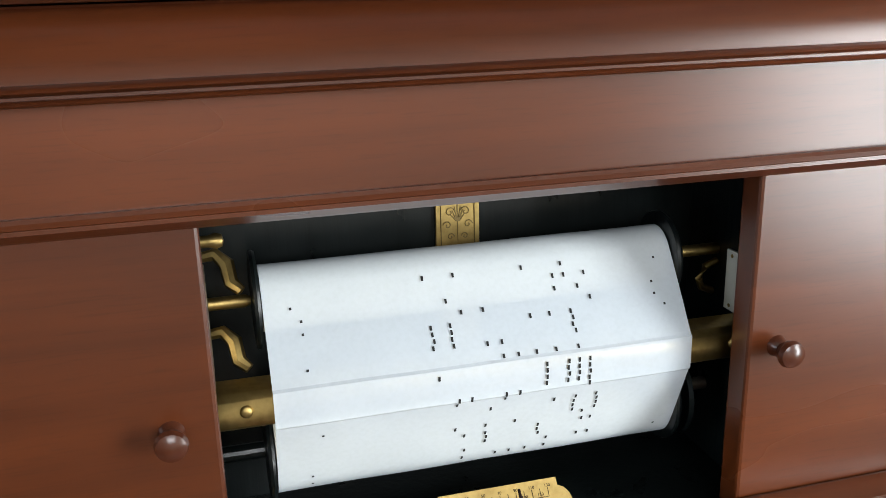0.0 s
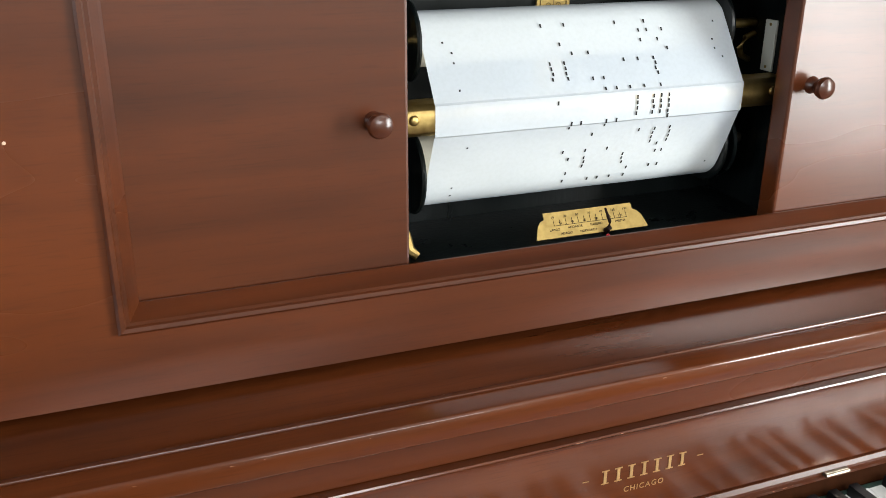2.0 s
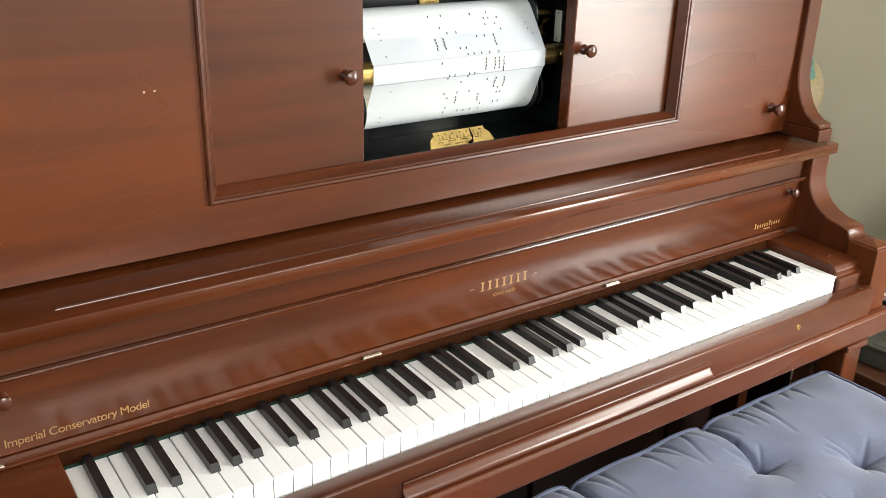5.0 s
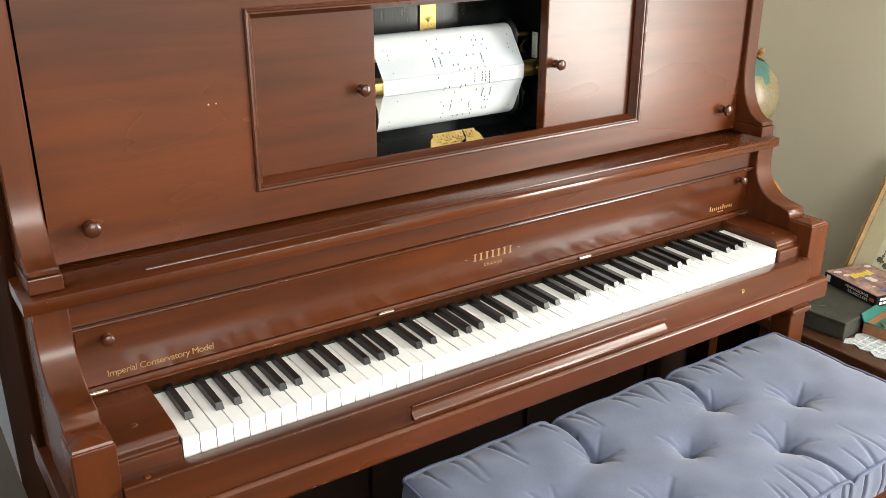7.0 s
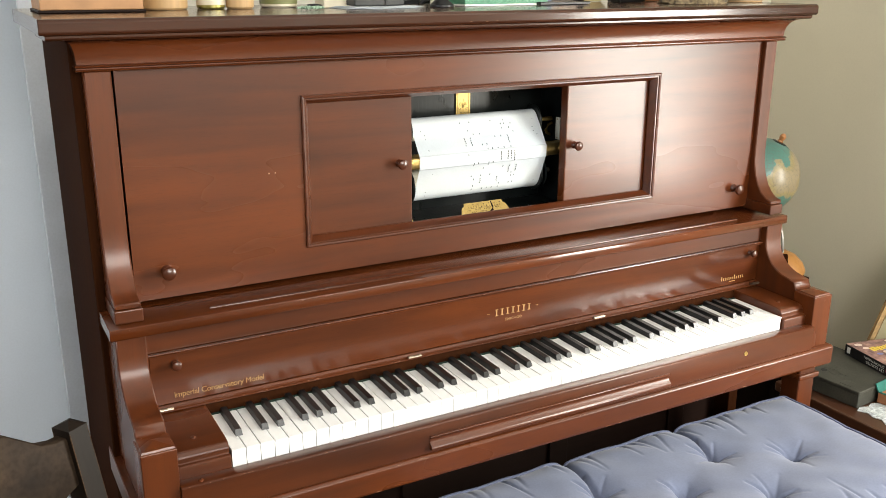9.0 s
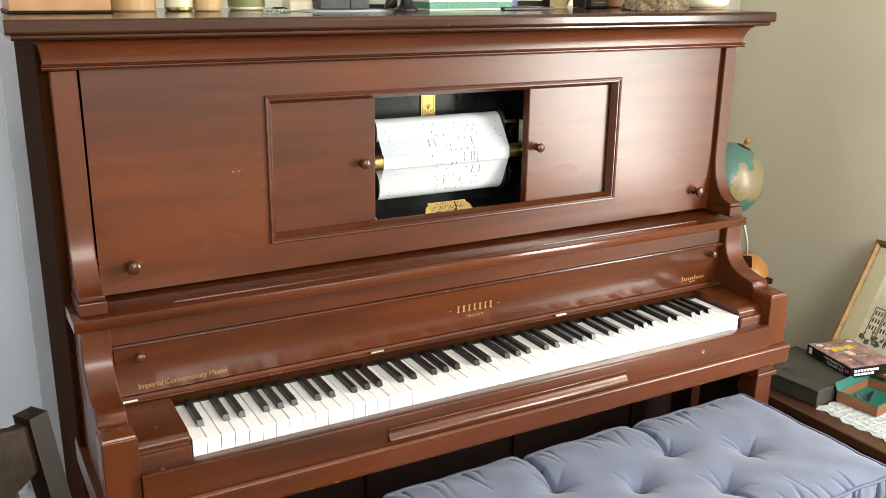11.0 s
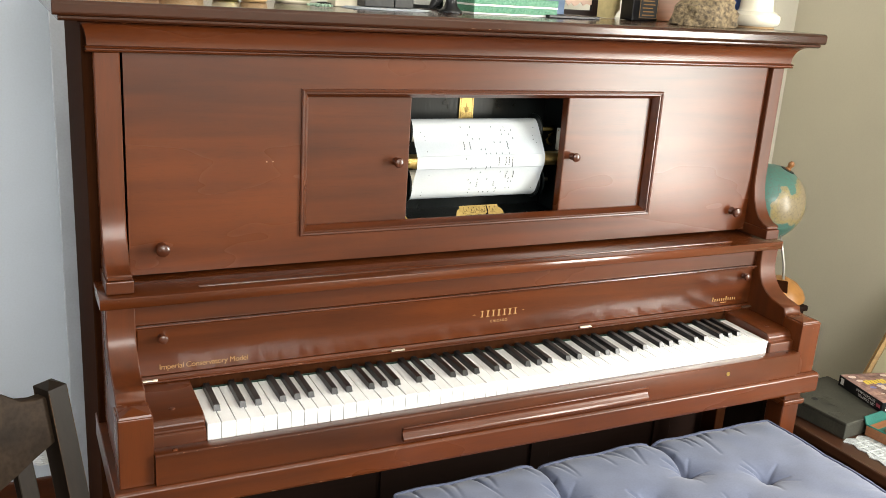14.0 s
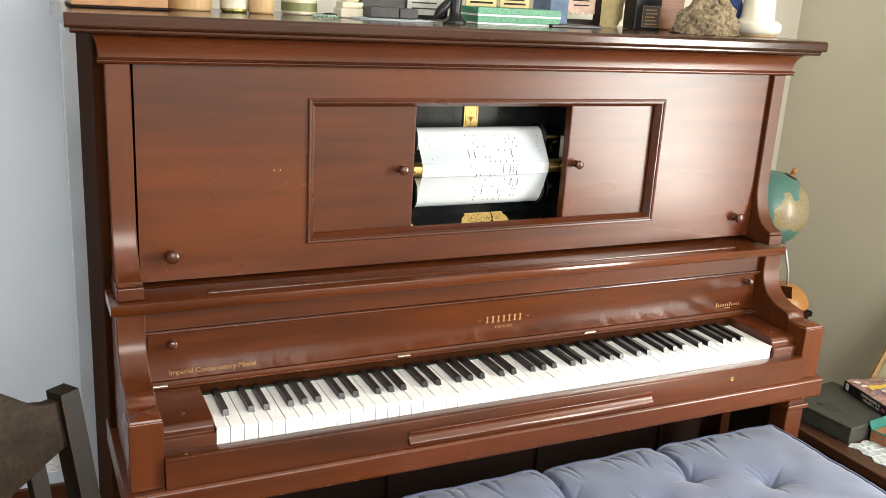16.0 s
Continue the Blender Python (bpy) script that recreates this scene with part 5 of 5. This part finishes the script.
t = on_lid("labelled_box", "black upright box with a gold printed label", "box", 0.781, 0.43, -3)
part("body", box(-0.038, 0.032, -0.02, 0.03, 0, 0.10, 0.0015), boxblack, t)
lb = part("label", box(-0.020, 0.030, -0.0208, -0.0202, 0.006, 0.055, 0), slate, t)
b = bmesh.new()
for k in range(5):
    box(-0.012 + 0.002 * (k % 2), 0.022 - 0.003 * (k % 3), -0.0216, -0.0210, 0.012 + 0.008 * k, 0.0145 + 0.008 * k, 0, b)
for x0, x1, z0, z1 in ((-0.0195, 0.0295, 0.0065, 0.0075), (-0.0195, 0.0295, 0.0535, 0.0545), (-0.0195, -0.0185, 0.0076, 0.0534), (0.0285, 0.0295, 0.0076, 0.0534)):
    box(x0, x1, -0.0216, -0.0210, z0, z1, 0, b)
part("label_print", b, gold, lb)
t = on_lid("wooden_block", "rough brown wooden block", "block", 0.812, 0.47)
part("block", box(-0.03, 0.045, -0.02, 0.03, 0, 0.12, 0.004), raw_wood, t)
# rock: an uneven boulder under a gnarled branch
rockm = mat("lichened_stone", (0.33, 0.25, 0.145), rough=0.9, vary=0.6, scale=110, fine=330, bump=1.0, second=(0.07, 0.052, 0.035))
rock = on_lid("rock", "rough brown speckled rock with a gnarled root above", "rock", 0.890, 0.30)
b = bmesh.new()
bmesh.ops.create_icosphere(b, subdivisions=4, radius=1)
for v in b.verts:
    d = v.co.normalized()
    k = 1 + 0.22 * noise.noise(d * 2.1) + 0.10 * noise.noise(d * 5.3) + 0.05 * noise.noise(d * 13)
    v.co = Vector((d.x * 0.082 * k, d.y * 0.055 * k, max(d.z * 0.062 * k, -0.012) + 0.012))
part("boulder", b, rockm, rock, smooth=True)
part("root", tube([(-0.055, 0.01, 0.03), (-0.038, 0.0, 0.055), (-0.012, 0.005, 0.085), (0.01, 0.01, 0.12), (0.005, 0.01, 0.16)], [0.012, 0.017, 0.02, 0.022, 0.02], 12), rockm, rock, smooth=True)
part("root", tube([(0.075, 0.0, 0.012), (0.055, -0.01, 0.045), (0.03, 0.0, 0.08), (0.015, 0.01, 0.11)], [0.009, 0.013, 0.014, 0.012], 12), rockm, rock, smooth=True)
bluem = mat("blue_feathers", (0.02, 0.06, 0.22), rough=0.55, vary=0.4, scale=60, fine=300)
t = on_lid("blue_ornament", "deep blue feathered ornament hanging down", "ornament", 0.945, 0.38)
b = bmesh.new()
for k in range(5):
    tube([(0.012 - 0.004 * k, 0.003 * k, 0.002 + 0.006 * k), (0.002 - 0.004 * k, 0.003 * k, 0.04), (-0.018 - 0.003 * k, 0.003 * k, 0.09), (-0.03, 0.003 * k, 0.14)], [0.003, 0.009, 0.009, 0.004], 8, b)
part("feathers", b, bluem, t, smooth=True)
vase = on_lid("white_pedestal", "glossy cream-white ceramic pedestal with a cork foot", "ornament", 0.977, 0.34)
part("foot", lathe([(0, 0), (0.047, 0), (0.047, 0.004), (0, 0.004)], None, 40), mat("cork", (0.5, 0.33, 0.17), rough=0.9, vary=0.3, fine=400), vase)
part("bowl", lathe([(0, 0.0042), (0.050, 0.0042), (0.056, 0.009), (0.059, 0.019), (0.0575, 0.029), (0.051, 0.035), (0.042, 0.038), (0.039, 0.043), (0.037, 0.08), (0.04, 0.14), (0, 0.14)], None, 48), mat("white_ceramic", (0.78, 0.74, 0.62), rough=0.12, vary=0.05, coat=0.6, bump=0), vase, smooth=True)

# ---- piano keys ----
PITCH, KT = 1.222 / 52, 0.7445
bw = prism([(0.0018, 0.712), (0.0018, KT - 0.003), (0.0, KT - 0.0026), (0.0, KT - 0.0008), (0.0008, KT), (0.1345, KT), (0.1345, 0.712)], 0.0, PITCH - 0.0012, 0.0)
es = [e for e in bw.edges if abs(e.verts[0].co.z - e.verts[1].co.z) < 1e-5 and min(v.co.z for v in e.verts) > KT - 0.0001 and abs(e.verts[0].co.x - e.verts[1].co.x) < 1e-5]
bmesh.ops.bevel(bw, geom=es, offset=0.0007, segments=1, affect="EDGES")
first = part("white_key", bw, ivory, piano)
kr = random.Random(12)                 # worn bushings: no two keys lie quite level
for i in range(52):
    k = first if i == 0 else new("white_key", first.data)
    k.parent = piano
    k.location = (0.0006 + i * PITCH, 0, kr.uniform(-0.0007, 0.0003))
sharp = None
for i in range(51):
    step = i % 7                       # white notes from A: A B C D E F G
    if step in (1, 4):
        continue
    x = (i + 1) * PITCH + {0: 0.0015, 2: -0.0018, 3: 0.0018, 5: -0.0022, 6: 0.0}[step]
    if sharp is None:
        bb = bmesh.new()
        lo, hi = 0.0062, 0.0049
        v = [bb.verts.new(p) for p in ((-lo, 0.0405, KT - 0.004), (lo, 0.0405, KT - 0.004), (lo, 0.1345, KT - 0.004), (-lo, 0.1345, KT - 0.004),
                                       (-hi, 0.0465, KT + 0.0098), (hi, 0.0465, KT + 0.0098), (hi, 0.1345, KT + 0.0105), (-hi, 0.1345, KT + 0.0105))]
        for f in ((3, 2, 1, 0), (4, 5, 6, 7), (0, 1, 5, 4), (1, 2, 6, 5), (2, 3, 7, 6), (3, 0, 4, 7)):
            bb.faces.new([v[j] for j in f])
        bev(bb, 0.0011, 2)
        sharp = part("black_key", bb, ebony, piano, smooth=False)
        k = sharp
    else:
        k = new("black_key", sharp.data)
        k.parent = piano
    k.location = (x, 0, kr.uniform(-0.0006, 0.0004))
